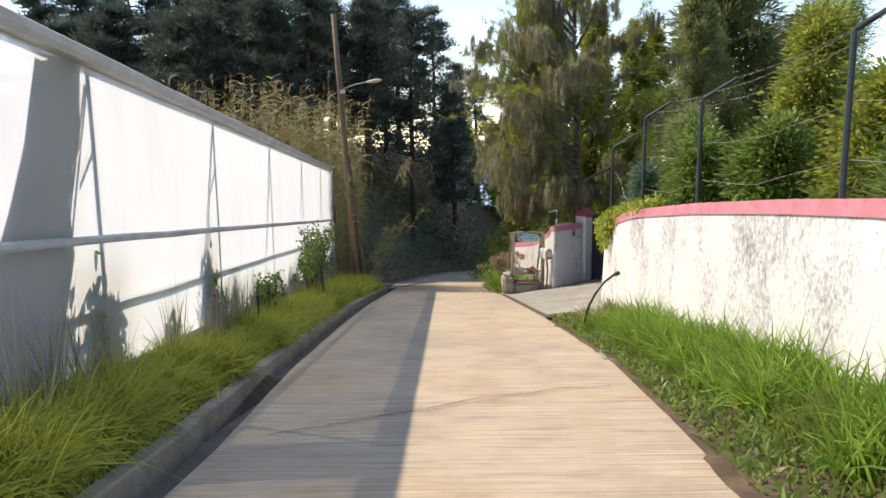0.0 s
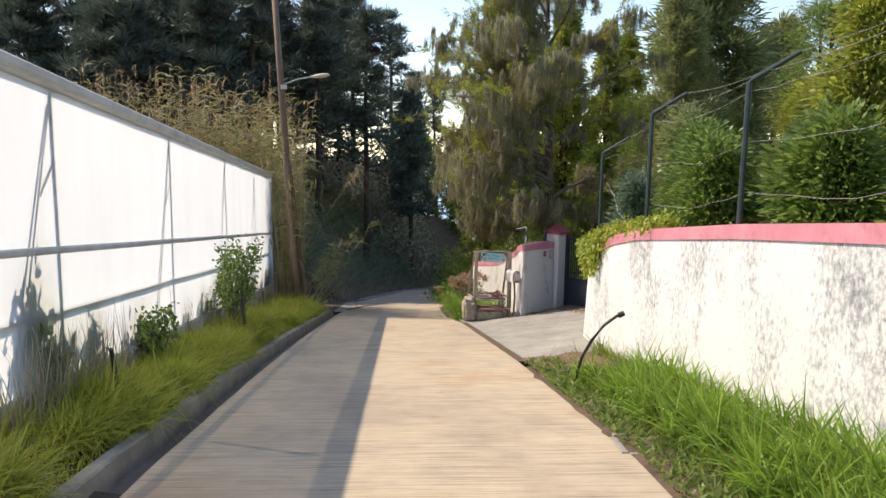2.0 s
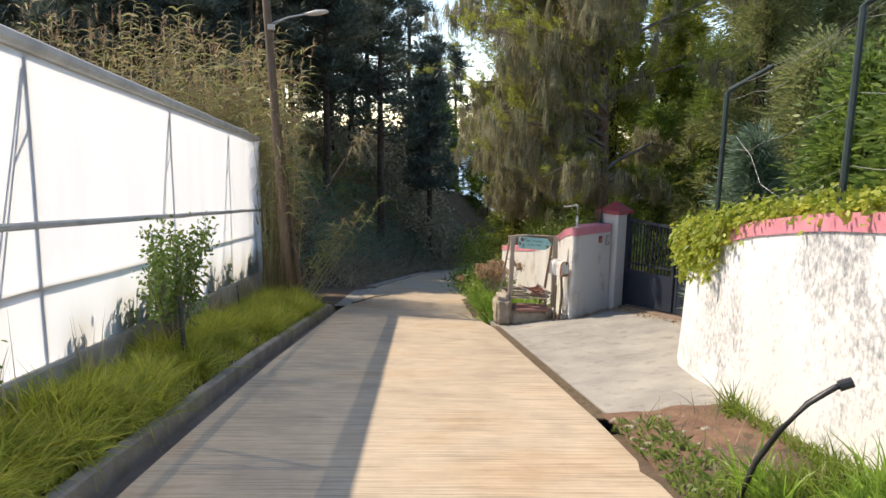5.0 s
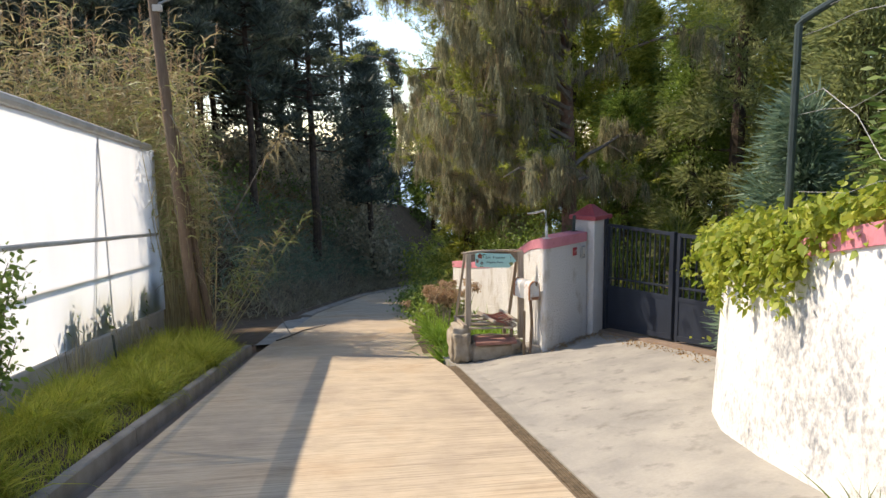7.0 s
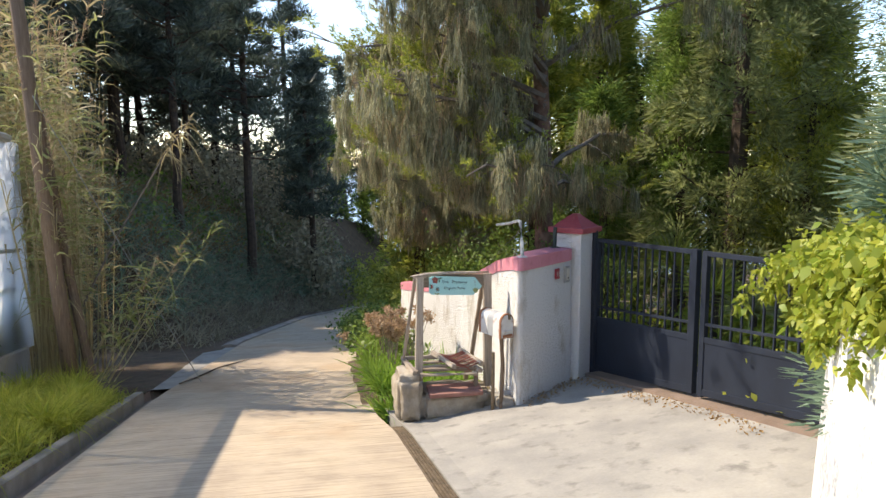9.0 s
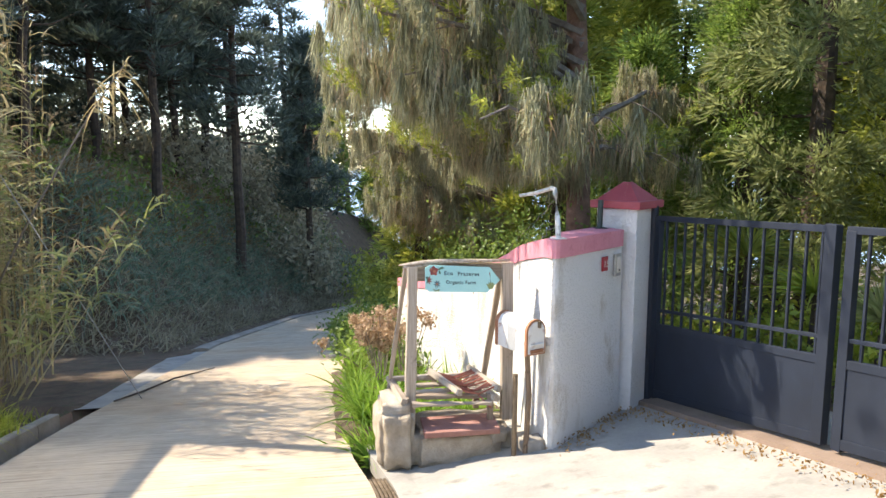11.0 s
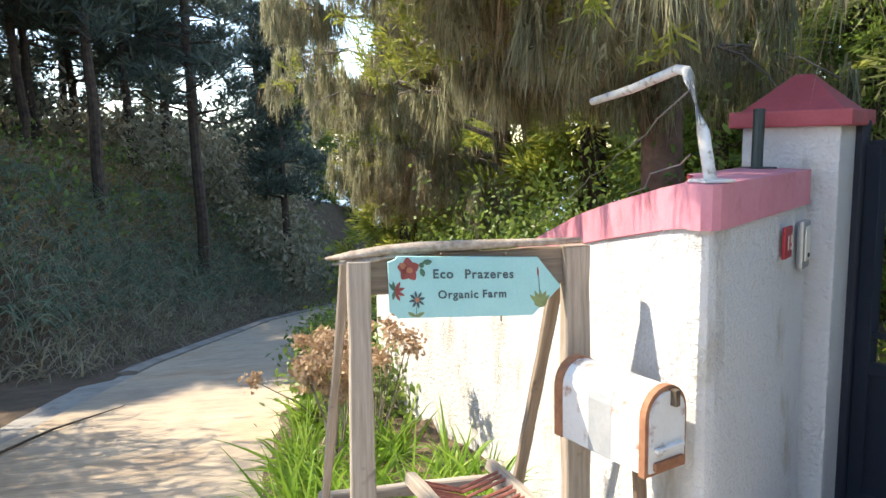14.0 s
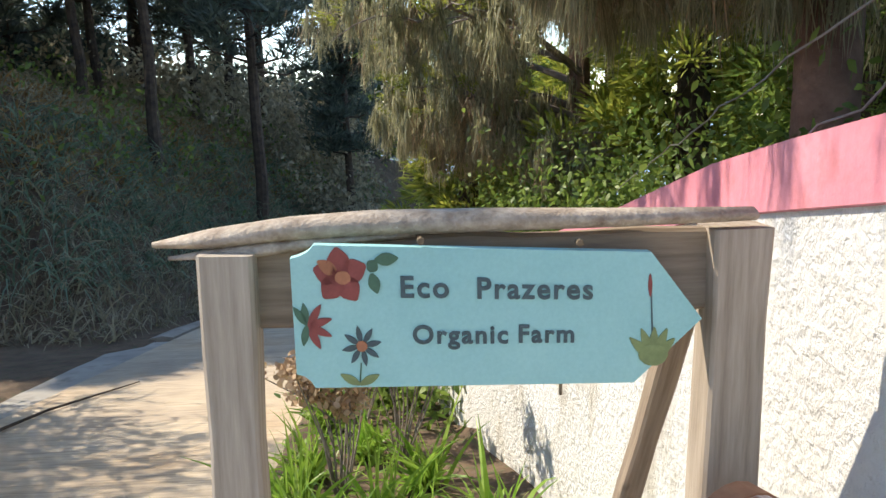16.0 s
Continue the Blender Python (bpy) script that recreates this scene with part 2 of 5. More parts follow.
def part(name, bm, material, parent=None, label="", shade=False):
    """Links a bmesh, in world places, as one mesh object, as a part where a parent is given."""
    me = bpy.data.meshes.new(name)
    bm.normal_update()
    bm.to_mesh(me)
    bm.free()
    me.materials.append(material)
    if shade:
        me.polygons.foreach_set("use_smooth", [True] * len(me.polygons))
    ob = new(name, me)
    if parent:
        ob.parent = parent
        off = parent.location.copy()
        if parent.parent:
            off += parent.parent.location
        ob.matrix_parent_inverse = Matrix.Translation(-off)
    return tagged(ob, label)


def box(bm, size, m, bevel=0.0):
    r = bmesh.ops.create_cube(bm, size=1.0, matrix=m @ Matrix.Diagonal((*size, 1)))
    if bevel:
        es = {e for v in r["verts"] for e in v.link_edges}
        bmesh.ops.bevel(bm, geom=list(es), offset=bevel, segments=2, affect='EDGES', profile=0.6)
    return bm


def block(size, m, bevel=0.0):
    return box(bmesh.new(), size, m, bevel)


def beam_m(a, b):
    """The pose whose z runs from a to b, at the middle."""
    a, b = Vector(a), Vector(b)
    d = b - a
    x = d.cross(Vector((0, 1, 0)))
    if x.length < 1e-4:
        x = Vector((1, 0, 0))
    x.normalize()
    y = d.normalized().cross(x)
    m = Matrix((x, y, d.normalized())).transposed().to_4x4()
    return Matrix.Translation((a + b) / 2) @ m


def tube(points, radii, sides=8, bm=None, cap=True):
    """A round limb along points."""
    bm = bm or bmesh.new()
    rings = []
    pts = [Vector(p) for p in points]
    for i, p in enumerate(pts):
        d = (pts[min(i + 1, len(pts) - 1)] - pts[max(i - 1, 0)]).normalized()
        u = d.cross(Vector((0.3, 0.9, 0.1)) if abs(d.z) > 0.8 else Vector((0, 0, 1))).normalized()
        w = d.cross(u)
        r = float(radii[i] if isinstance(radii, (list, tuple)) else radii)
        rings.append([bm.verts.new(p + r * (math.cos(2 * math.pi * k / sides) * u + math.sin(2 * math.pi * k / sides) * w)) for k in range(sides)])
    for a, b in zip(rings, rings[1:]):
        for k in range(sides):
            bm.faces.new((a[k], a[(k + 1) % sides], b[(k + 1) % sides], b[k]))
    if cap:
        bm.faces.new(rings[0][::-1])
        bm.faces.new(rings[-1])
    return bm


def ribbon(name, stations, material, parent=None, label="", shade=False):
    """A strip swept along: every station is a list of points across, in the same number; closed solid where the profile is a loop."""
    k = len(stations[0])
    verts = [p for s in stations for p in s]
    faces = [(i * k + j, i * k + j + 1, (i + 1) * k + j + 1, (i + 1) * k + j) for i in range(len(stations) - 1) for j in range(k - 1)]
    return mesh_ob(name, verts, faces, material, parent, label, shade)


def solid_sweep(name, stations, material, parent=None, label=""):
    """A closed profile swept along, with capped ends."""
    k = len(stations[0])
    verts = [p for s in stations for p in s]
    n = len(stations)
    faces = [(i * k + j, i * k + (j + 1) % k, (i + 1) * k + (j + 1) % k, (i + 1) * k + j) for i in range(n - 1) for j in range(k)]
    faces += [tuple(range(k))[::-1], tuple((n - 1) * k + j for j in range(k))]
    return mesh_ob(name, verts, faces, material, parent, label)


rng = np.random.default_rng(7)


def rand(n, a, b):
    return rng.uniform(a, b, n)


def unit(v):
    return v / np.maximum(np.linalg.norm(v, axis=1, keepdims=True), 1e-9)


def blades(name, base, way, length, width, droop, material, parent=None, label="", segs=3, leaf=False, flat=None, category="", kind=""):
    """Many curved blades, needles, leaves or hanging strands as one mesh. way: unit directions; droop bends the tips down."""
    n = len(base)
    s = np.linspace(0, 1, segs + 1)
    side = np.cross(way, rng.normal(size=(n, 3)) if flat is None else flat)
    side = unit(side)
    L, W, D = (np.broadcast_to(np.asarray(v, float), (n,)) for v in (length, width, droop))
    mid = base[:, None, :] + way[:, None, :] * (L[:, None] * s)[:, :, None]
    mid[:, :, 2] -= (D * L)[:, None] * s ** 2
    prof = np.sin(np.pi * np.clip(s * 0.86 + 0.1, 0, 1)) if leaf else (1 - s * 0.96)
    half = side[:, None, :] * (W[:, None] * 0.5 * prof)[:, :, None]
    co = np.stack([mid - half, mid + half], axis=2).reshape(-1, 3)
    k = 2 * (segs + 1)
    quad = np.array([[2 * j, 2 * j + 1, 2 * j + 3, 2 * j + 2] for j in range(segs)])
    fc = (np.arange(n)[:, None, None] * k + quad[None]).reshape(-1)
    me = bpy.data.meshes.new(name)
    me.vertices.add(len(co))
    me.vertices.foreach_set("co", co.reshape(-1))
    me.loops.add(len(fc))
    me.loops.foreach_set("vertex_index", fc)
    me.polygons.add(n * segs)
    me.polygons.foreach_set("loop_start", np.arange(n * segs) * 4)
    me.update(calc_edges=True)
    me.materials.append(material)
    ob = new(name, me)
    if parent:
        ob.parent = parent
        ob.matrix_parent_inverse = Matrix.Translation(-parent.location)
    return tagged(ob, label, category, "", kind)


def ball(n):
    return unit(rng.normal(size=(n, 3)))


# ---- ground ----
WDIR = Vector((0.02, 1.0, 0)).normalized()         # the roadside wall beyond the gate


LANE_WALL = [(3.11, 20.13), (3.11, 20.6), (3.15, 21.0), (3.22, 21.5), (3.27, 22.1), (3.27, 22.8), (3.17, 23.7), (3.0, 24.4), (2.82, 25.2), (2.72, 26.0), (2.68, 27.0), (2.75, 28.5), (3.1, 30.5), (3.9, 34), (5.4, 38)]


def wall_x(y):
    return float(np.interp(y, [q[1] for q in LANE_WALL], [q[0] for q in LANE_WALL]))


def bank_rise(x, y):
    """The wooded bank in the outer bend, beyond the side turning."""
    d = min(xl(y) - 0.55 - x, (y - 30.2 - 0.12 * max(0.0, -x)) * 0.9)
    return 5.6 * smooth(0.0, 6.5, d) + 0.05 * max(0.0, min(d, 60) - 6.5)


def ground_z(x, y):
    z = H(y) if y < 60 else H(60) - 0.22 * (y - 60)
    if xl(y) - 0.3 < x < xr(y) + 0.02:
        return z - (0.05 if x > xl(y) + 0.6 else 0.22)
    if x <= xl(y):
        if y < 24.5:
            return z + 0.08 + 0.14 * smooth(xl(y) - 0.5, xl(y) - 1.1, x) if x < xl(y) - 0.36 else z - 0.25
        return z - 0.03 * smooth(0, 2, xl(y) - x) + bank_rise(x, y)
    if 12.9 < y < 21.8 and x < 5.4:
        return z + 0.15 * (x - 2.0) - 0.16
    if y <= 13.0 and x < 3.3:
        return z + 0.02 + 0.12 * smooth(xr(y), xr(y) + 1.0, x)
    if y > 20.5 and x < wall_x(y) + 0.3:
        return z + 0.06
    return z + 0.45 + 0.02 * min(60.0, max(0.0, x - 4))


xs = sorted(set([round(v, 3) for v in np.arange(-14, 14.01, 0.4)] + [-600, -400, -250, -150, -90, -60, -40, -28, -20, 20, 28, 40, 60, 90, 150, 250, 400, 600]))
ys = sorted(set([round(v, 3) for v in np.arange(-10, 64.01, 0.5)] + [-400, -200, -100, -60, -35, -20, 70, 80, 95, 115, 140, 180, 240, 320, 420, 550]))
gv = [(x, y, ground_z(x, y) + 0.03 * noise.noise((x * 1.7, y * 1.7, 0))) for y in ys for x in xs]
gn = len(xs)
gf = [(i * gn + j, i * gn + j + 1, (i + 1) * gn + j + 1, (i + 1) * gn + j) for i in range(len(ys) - 1) for j in range(gn - 1)]
tagged(mesh_ob("ground", gv, gf, M_SOIL, shade=True), "brown earth hillside sloping down along the lane", "ground", kind="structure")
tagged(mesh_ob("water", [(-4500, 150, -116), (4500, 150, -116), (4500, 4600, -116), (-4500, 4600, -116)], [(0, 1, 2, 3)], M_SEA),
       "hazy blue sea far below the hillside", "sea", kind="structure")

# carriageway, in cast bays
def bay(y0, y1):
    st = []
    for y in np.linspace(y0, y1, max(2, int((y1 - y0) / 0.25))):
        a, b = xl(y), xr(y)
        row = []
        for u in np.linspace(0, 1, 15):
            x = a + (b - a) * u
            row.append((x, y, H(y) + 0.006 * noise.noise((x * 0.9, y * 0.9, 3)) + (0.004 * noise.noise((x * 5, y * 5, 1)))))
        row = [(a + 0.01, y, H(y) - 0.18)] + row + [(b, y, H(y) - 0.18)]
        st.append(row)
    return st


road = thing("road", "pale brushed concrete lane with tan stains, sloping down", "road", kind="structure")
for a, b in ((-8, 5.6), (5.607, 13.0), (13.007, 20.4), (20.407, 29.0), (29.007, 40.0), (40.007, 64.0)):
    ribbon("road_slab", bay(a, b), M_ROAD, road)

# gutter and kerb beside the greenhouse
gut = [[(xl(y) + 0.012, y, H(y) - 0.1), (xl(y) - 0.1, y, H(y) - 0.145), (xl(y) - 0.24, y, H(y) - 0.12), (xl(y) - 0.26, y, H(y) + 0.02)] for y in np.arange(-8, 24.1, 0.4)]
tagged(ribbon("gutter", gut, M_GUTTER), "damp dark concrete drainage channel beside the lane", "gutter", kind="structure")
kerb = thing("kerb", "worn grey concrete kerb between gutter and grass", "kerb", kind="structure")
y = -8.0
while y < 23.4:
    y1 = min(y + 1.9 + 0.3 * random.random(), 23.6)
    st = []
    for v in np.linspace(y, y1 - 0.008, 6):
        w = 0.012 * noise.noise((v * 2.3, 5, 0))
        a, z = xl(v) - 0.235, H(v) + 0.085 + 0.008 * noise.noise((v * 3.1, 1, 0))
        st.append([(a + w, v, z - 0.26), (a + w - 0.004, v, z - 0.015), (a + w - 0.02, v, z), (a - 0.105, v, z + 0.004), (a - 0.12, v, z - 0.012), (a - 0.12, v, z - 0.26)])
    solid_sweep("kerb_stone", st, M_KERB, kerb)
    y = y1
far_kerb = [[(xl(v) - 0.02, v, H(v) + 0.03), (xl(v) - 0.2, v, H(v) + 0.06 + 0.02 * noise.noise((v, 0, 0))), (xl(v) - 0.4, v, H(v) + 0.02), (xl(v) - 0.41, v, H(v) - 0.2), (xl(v), v, H(v) - 0.2)] for v in np.arange(31, 60, 0.5)]
tagged(solid_sweep("kerb_far", far_kerb, M_KERB), "low rough concrete edging at the foot of the bank", "kerb", kind="structure")

# side turning opposite the gate
side = [[(x, y, H(y) - 0.02 - 0.03 * smooth(0, 2, xl(y) - x)) for x in np.linspace(-14, xl(y) - 0.02, 14)] for y in np.arange(24.4, 31.01, 0.5)]
tagged(ribbon("road_side", side, M_COURT), "grey concrete side turning in the shade of trees", "road", kind="structure")


# ---- forecourt with its drain ----
def court_z(x, y):
    return H(y) + 0.15 * max(0.0, x - 2.0)


def court_left(y):
    return xr(y) + 0.165


st = []
for y in np.linspace(13.05, 21.4, 42):
    a, b = court_left(y), 5.3
    row = [(a, y, court_z(a, y) - 0.16)]
    row += [(a + (b - a) * u, y, court_z(a + (b - a) * u, y) + 0.006 * noise.noise((u * 9, y * 2, 4))) for u in np.linspace(0, 1, 20)]
    st.append(row)
st.insert(0, [(p[0], p[1] - 0.002, p[2] - 0.2) for p in st[0]])
tagged(ribbon("pavement", st, M_COURT), "grey concrete forecourt in front of a driveway gate", "forecourt", kind="structure")

drain = thing("drain_channel", "long rusty slotted metal drain grating along the lane", "drain", (1.9, 13.1, H(13.1)))
M_GRATE = simple("rusty_steel", (0.10, 0.075, 0.05), (0.24, 0.18, 0.12), 14, 0.7, 0.4, 0.3)
# near-black floor colour for the drain channel and the pit
M_VOID = simple("near_black", (0.012, 0.010, 0.008), (0.03, 0.025, 0.02), 9, 0.95)
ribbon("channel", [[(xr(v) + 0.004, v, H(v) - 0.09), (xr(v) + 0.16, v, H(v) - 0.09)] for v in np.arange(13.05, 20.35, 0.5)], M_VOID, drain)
for k in range(5):
    st = []
    for v in np.arange(13.05, 20.35, 0.4):
        a = xr(v) + 0.006 + k * 0.0315
        st.append([(a, v, H(v) - 0.03), (a, v, H(v) - 0.003), (a + 0.020, v, H(v) - 0.003), (a + 0.020, v, H(v) - 0.03)])
    solid_sweep("grate_bar", st, M_GRATE, drain)
bar = block((0.15, 0.022, 0.02), Matrix())
bar_me = bpy.data.meshes.new("cross_bar")
bar.to_mesh(bar_me)
bar.free()
bar_me.materials.append(M_GRATE)
for v in np.arange(13.2, 20.3, 0.25):
    o = new("cross_bar", bar_me)
    o.parent = drain
    o.matrix_parent_inverse = Matrix.Translation(-drain.location)
    o.location = (xr(v) + 0.081, v, H(v) - 0.022)

# ---- big white wall with a pink coping ----
def arc_wall():
    pts = [(2.95, y) for y in (-8, -4, 0)] + [(3.0, 3), (3.05, 6), (3.1, 9), (3.14, 11), (3.2, 13), (3.27, 14.2), (3.36, 14.9), (3.55, 15.45), (3.82, 15.9), (4.2, 16.3), (4.62, 16.62), (4.9, 16.8)]
    out = []
    for (a, b), (c, d) in zip(pts, pts[1:]):
        n = max(2, int(math.hypot(c - a, d - b) / 0.3))
        out += [(a + (c - a) * k / n, b + (d - b) * k / n) for k in range(n)]
    return out + [pts[-1]]


def top_z(y):
    return float(np.interp(y, (-8, 5.1, 6.5, 8.9, 11.9, 13.1, 14.3, 16.8), (2.0, 1.03, 0.9, 0.64, 0.25, 0.02, -0.3, -0.72)))


line = arc_wall()


def offset(i, d):
    a, b = line[max(i - 1, 0)], line[min(i + 1, len(line) - 1)]
    t = Vector((b[0] - a[0], b[1] - a[1])).normalized()
    return line[i][0] + t.y * d, line[i][1] - t.x * d


def wall_profile(i, lo, hi, d0, d1, batter):
    (a, b), (c, d) = offset(i, d0), offset(i, d1)
    e, f = offset(i, d0 - batter)
    return [(e, f, lo), (a, b, hi), (c, d, hi), (c, d, lo)]


big = thing("wall_roadside", "whitewashed garden wall with grey mould stains and pink coping", "wall", kind="structure")
st, cp = [], []
for i, (x, y) in enumerate(line):
    hi = top_z(y)
    lo = ground_z(2.6, y) - 0.3
    st.append(wall_profile(i, lo, hi - 0.135, 0.02, 0.28, 0.03 + 0.05 * smooth(12, 15, y)))
    p = wall_profile(i, hi - 0.135, hi, 0.0, 0.30, 0.0)
    cp.append(p)
solid_sweep("wall_body", st, M_WALL, big)
solid_sweep("coping", cp, M_PINK, big, "faded pink painted coping")

# ---- gate wall ----
C0, C1 = Vector((3.11, 20.13, 0)), Vector((4.03, 20.88, 0))
FD = (C1 - C0).normalized()
FN = Vector((-FD.y, FD.x, 0))                 # into the wall
gate_wall = thing("wall_gate", "white roughcast gate wall with rounded corner and pink coping", "wall", kind="structure")


def wall_line():
    """Outer line from the pillar round the corner and down along the lane."""
    pts = [C1.copy()]
    a, b = C0 + FD * 0.14, C0 + WDIR * 0.14
    pts += [C0 + FD * 0.45, a]
    for k in range(1, 5):
        u = k / 5
        pts.append(a * (1 - u) ** 2 + C0 * 2 * u * (1 - u) + b * u * u)
    pts.append(b)
    pts += [C0 + WDIR * 0.3] + [Vector((a, c, 0)) for a, c in LANE_WALL[2:]]
    return pts


gl = wall_line()


def gate_top(p, i):
    return -1.07 - (0.0 if i < 8 else float(np.interp(p.y, (20.3, 21.7, 24.4, 40), (0.0, 0.26, 1.05, 3.7))))


body, cope = [], []
for i, p in enumerate(gl):
    a, b = gl[max(i - 1, 0)], gl[min(i + 1, len(gl) - 1)]
    t = (b - a).normalized()
    inn = Vector((t.y, -t.x, 0))
    q = p + inn * 0.25 if i in (0, 1) or i > 9 else C0 + (FD + WDIR).normalized() * 0.55
    hi, lo = gate_top(p, i), H(p.y) - 0.15
    o = p - inn * 0.03
    body.append([(o.x, o.y, lo), (p.x, p.y, hi - 0.15), (q.x, q.y, hi - 0.15), (q.x, q.y, lo)])
    o = p - inn * 0.015
    cope.append([(o.x, o.y, hi - 0.152), (o.x, o.y, hi), (q.x, q.y, hi + 0.012), (q.x, q.y, hi - 0.152)])
solid_sweep("wall_body", body, M_WALL2, gate_wall)
solid_sweep("coping", cope, M_PINK, gate_wall, "pink painted coping")

pillar = thing("gate_pillar", "white square gate pillar with a dark red pyramid cap", "pillar", (4.3, 21.25, -2.9))
PM = Matrix.Translation((4.18, 21.13, 0)) @ Matrix.Rotation(math.atan2(FD.y, FD.x), 4, 'Z')
part("shaft", block((0.42, 0.42, 2.1), PM @ Matrix.Translation((0, 0, -1.93)), 0.012), M_WALL2, pillar)
bm = block((0.52, 0.52, 0.075), PM @ Matrix.Translation((0, 0, -0.845)), 0.012)
part("cap_slab", bm, M_DKRED, pillar, "dark red cap slab")
bm = bmesh.new()
bmesh.ops.create_cone(bm, cap_ends=True, segments=4, radius1=0.31, radius2=0.05, depth=0.17, matrix=PM @ Matrix.Translation((0, 0, -0.725)) @ Matrix.Rotation(math.pi / 4, 4, 'Z'))
part("pyramid", bm, M_DKRED, pillar, "dark red pyramid top")

# ---- greenhouse ----
def gx(y):
    return -2.3 - 0.06 * y


GT, GM, GL, GB = (lambda y: 2.55 - 0.09 * y), (lambda y: 1.33 - 0.109 * y), (lambda y: 0.83 - 0.112 * y), (lambda y: 0.42 - 0.136 * y)
house = thing("greenhouse", "long milky polythene greenhouse on a grey pipe frame", "greenhouse", (gx(10), 10, GB(10)))
Y0, Y1 = -7.0, 24.6
st = []
for y in np.arange(Y0, Y1 + 0.01, 0.4):
    row = []
    for u in np.linspace(0, 1, 13):
        z = GB(y) + (GT(y) - GB(y)) * u
        row.append((gx(y) + 0.010 * noise.noise((0, y * 1.1, z * 0.8)), y, z))
    st.append(row)
ribbon("film_wall", st, M_FILM, house, "milky white polythene sheet", True)


def long_bar(name, f, w, hgt, out, material):
    s = []
    for y in np.arange(Y0, Y1 + 0.01, 1.0):
        a, z = gx(y) + out, f(y) + 0.012 * noise.noise((y * 0.8, 2, 0))
        s.append([(a - w, y, z - hgt), (a + w * 0.7, y, z - hgt), (a + w, y, z - hgt * 0.4), (a + w, y, z + hgt * 0.5), (a + w * 0.4, y, z + hgt), (a - w, y, z + hgt)])
    solid_sweep(name, s, material, house)


long_bar("eaves_gutter", lambda y: GT(y) + 0.02, 0.08, 0.06, 0.03, M_BEAM)
long_bar("middle_rail", GM, 0.03, 0.03, 0.035, M_BEAM)
long_bar("lower_rail", GL, 0.018, 0.02, -0.04, M_BEAM)
s = []
for y in np.arange(Y0, Y1 + 0.01, 0.8):
    a = gx(y)
    s.append([(a - 0.15, y, H(y) - 0.3), (a + 0.05, y, H(y) - 0.3), (a + 0.045, y, GB(y)), (a + 0.03, y, GB(y) + 0.03), (a - 0.15, y, GB(y) + 0.03)])
solid_sweep("plinth", s, M_PLINTH, house, "concrete plinth")
for y in (-2.0, 1.6, 5.48, 9.02, 12.82, 16.95, 20.9, 24.5):
    part("upright", tube([(gx(y) - 0.06, y, GB(y) - 0.02), (gx(y) - 0.06, y, GT(y))], 0.032), M_PIPE, house)
    for d in (0.0, 0.11):
        y2 = y - 0.92 - d
        part("brace", tube([(gx(y) - 0.07, y - 0.02 - d * 0.3, GT(y) - 0.1), (gx(y2) - 0.07, y2, GB(y2) + 0.05)], 0.017), M_PIPE, house)
    ym = y - 0.27
    part("strut", tube([(gx(y) - 0.06, y, GT(y) - 0.58), (gx(ym) - 0.07, ym, GT(y) - 0.82)], 0.017), M_PIPE, house)
# end wall
mesh_ob("end_wall", [(gx(Y1), Y1, GB(Y1)), (gx(Y1) - 4.4, Y1, GB(Y1)), (gx(Y1) - 4.4, Y1, GT(Y1) + 0.8), (gx(Y1) - 2.2, Y1, GT(Y1) + 0.6), (gx(Y1), Y1, GT(Y1))], [(0, 1, 2, 3, 4)], M_FILM, house)
# a doubled, yellowed length of sheet that hangs inside
M_SHEET = simple("yellowed_sheet", (0.42, 0.41, 0.35), (0.52, 0.50, 0.43), 1.5, 0.7, relief=0.2)
ribbon("hanging_sheet", [[(gx(y0 + (y1 - y0) * u) - 0.04 - 0.012 * math.sin(u * 14), y0 + (y1 - y0) * u + 0.03 * noise.noise((u * 3, z, 0)), z) for u in np.linspace(0, 1, 9)]
                         for z, y0, y1 in ((GT(5.0) - 0.05, 4.72, 5.36), (1.5, 4.45, 5.25), (1.1, 4.2, 5.0), (0.75, 3.95, 5.02), (0.2, 3.6, 4.72), (-0.2, 3.4, 4.5))], M_SHEET, house, "yellowed doubled plastic sheet", True)


# ---- gate ----
GA, GBK = Vector((4.42, 21.0, 0)), Vector((4.8, 16.95, 0))
GD = (GBK - GA).normalized()
GANG = math.atan2(GD.y, GD.x)
gate = thing("driveway_gate", "closed dark blue grey steel double gate with bars above solid panels", "gate", (4.6, 19, -2.6))


def on_gate(s, z):
    q = GA + GD * s
    return Vector((q.x, q.y, z))


def g_top(s):
    return -0.98 + 0.055 * s


def g_mid(s):
    return -2.03 + 0.125 * s


def g_low(s):
    q = on_gate(s, 0)
    return court_z(q.x, q.y) + 0.06


def flat_bar(name, a, b, w, d, material, parent, label=""):
    m = beam_m(a, b)
    return part(name, block((w, d, (Vector(b) - Vector(a)).length), m, 0.004), material, parent, label)


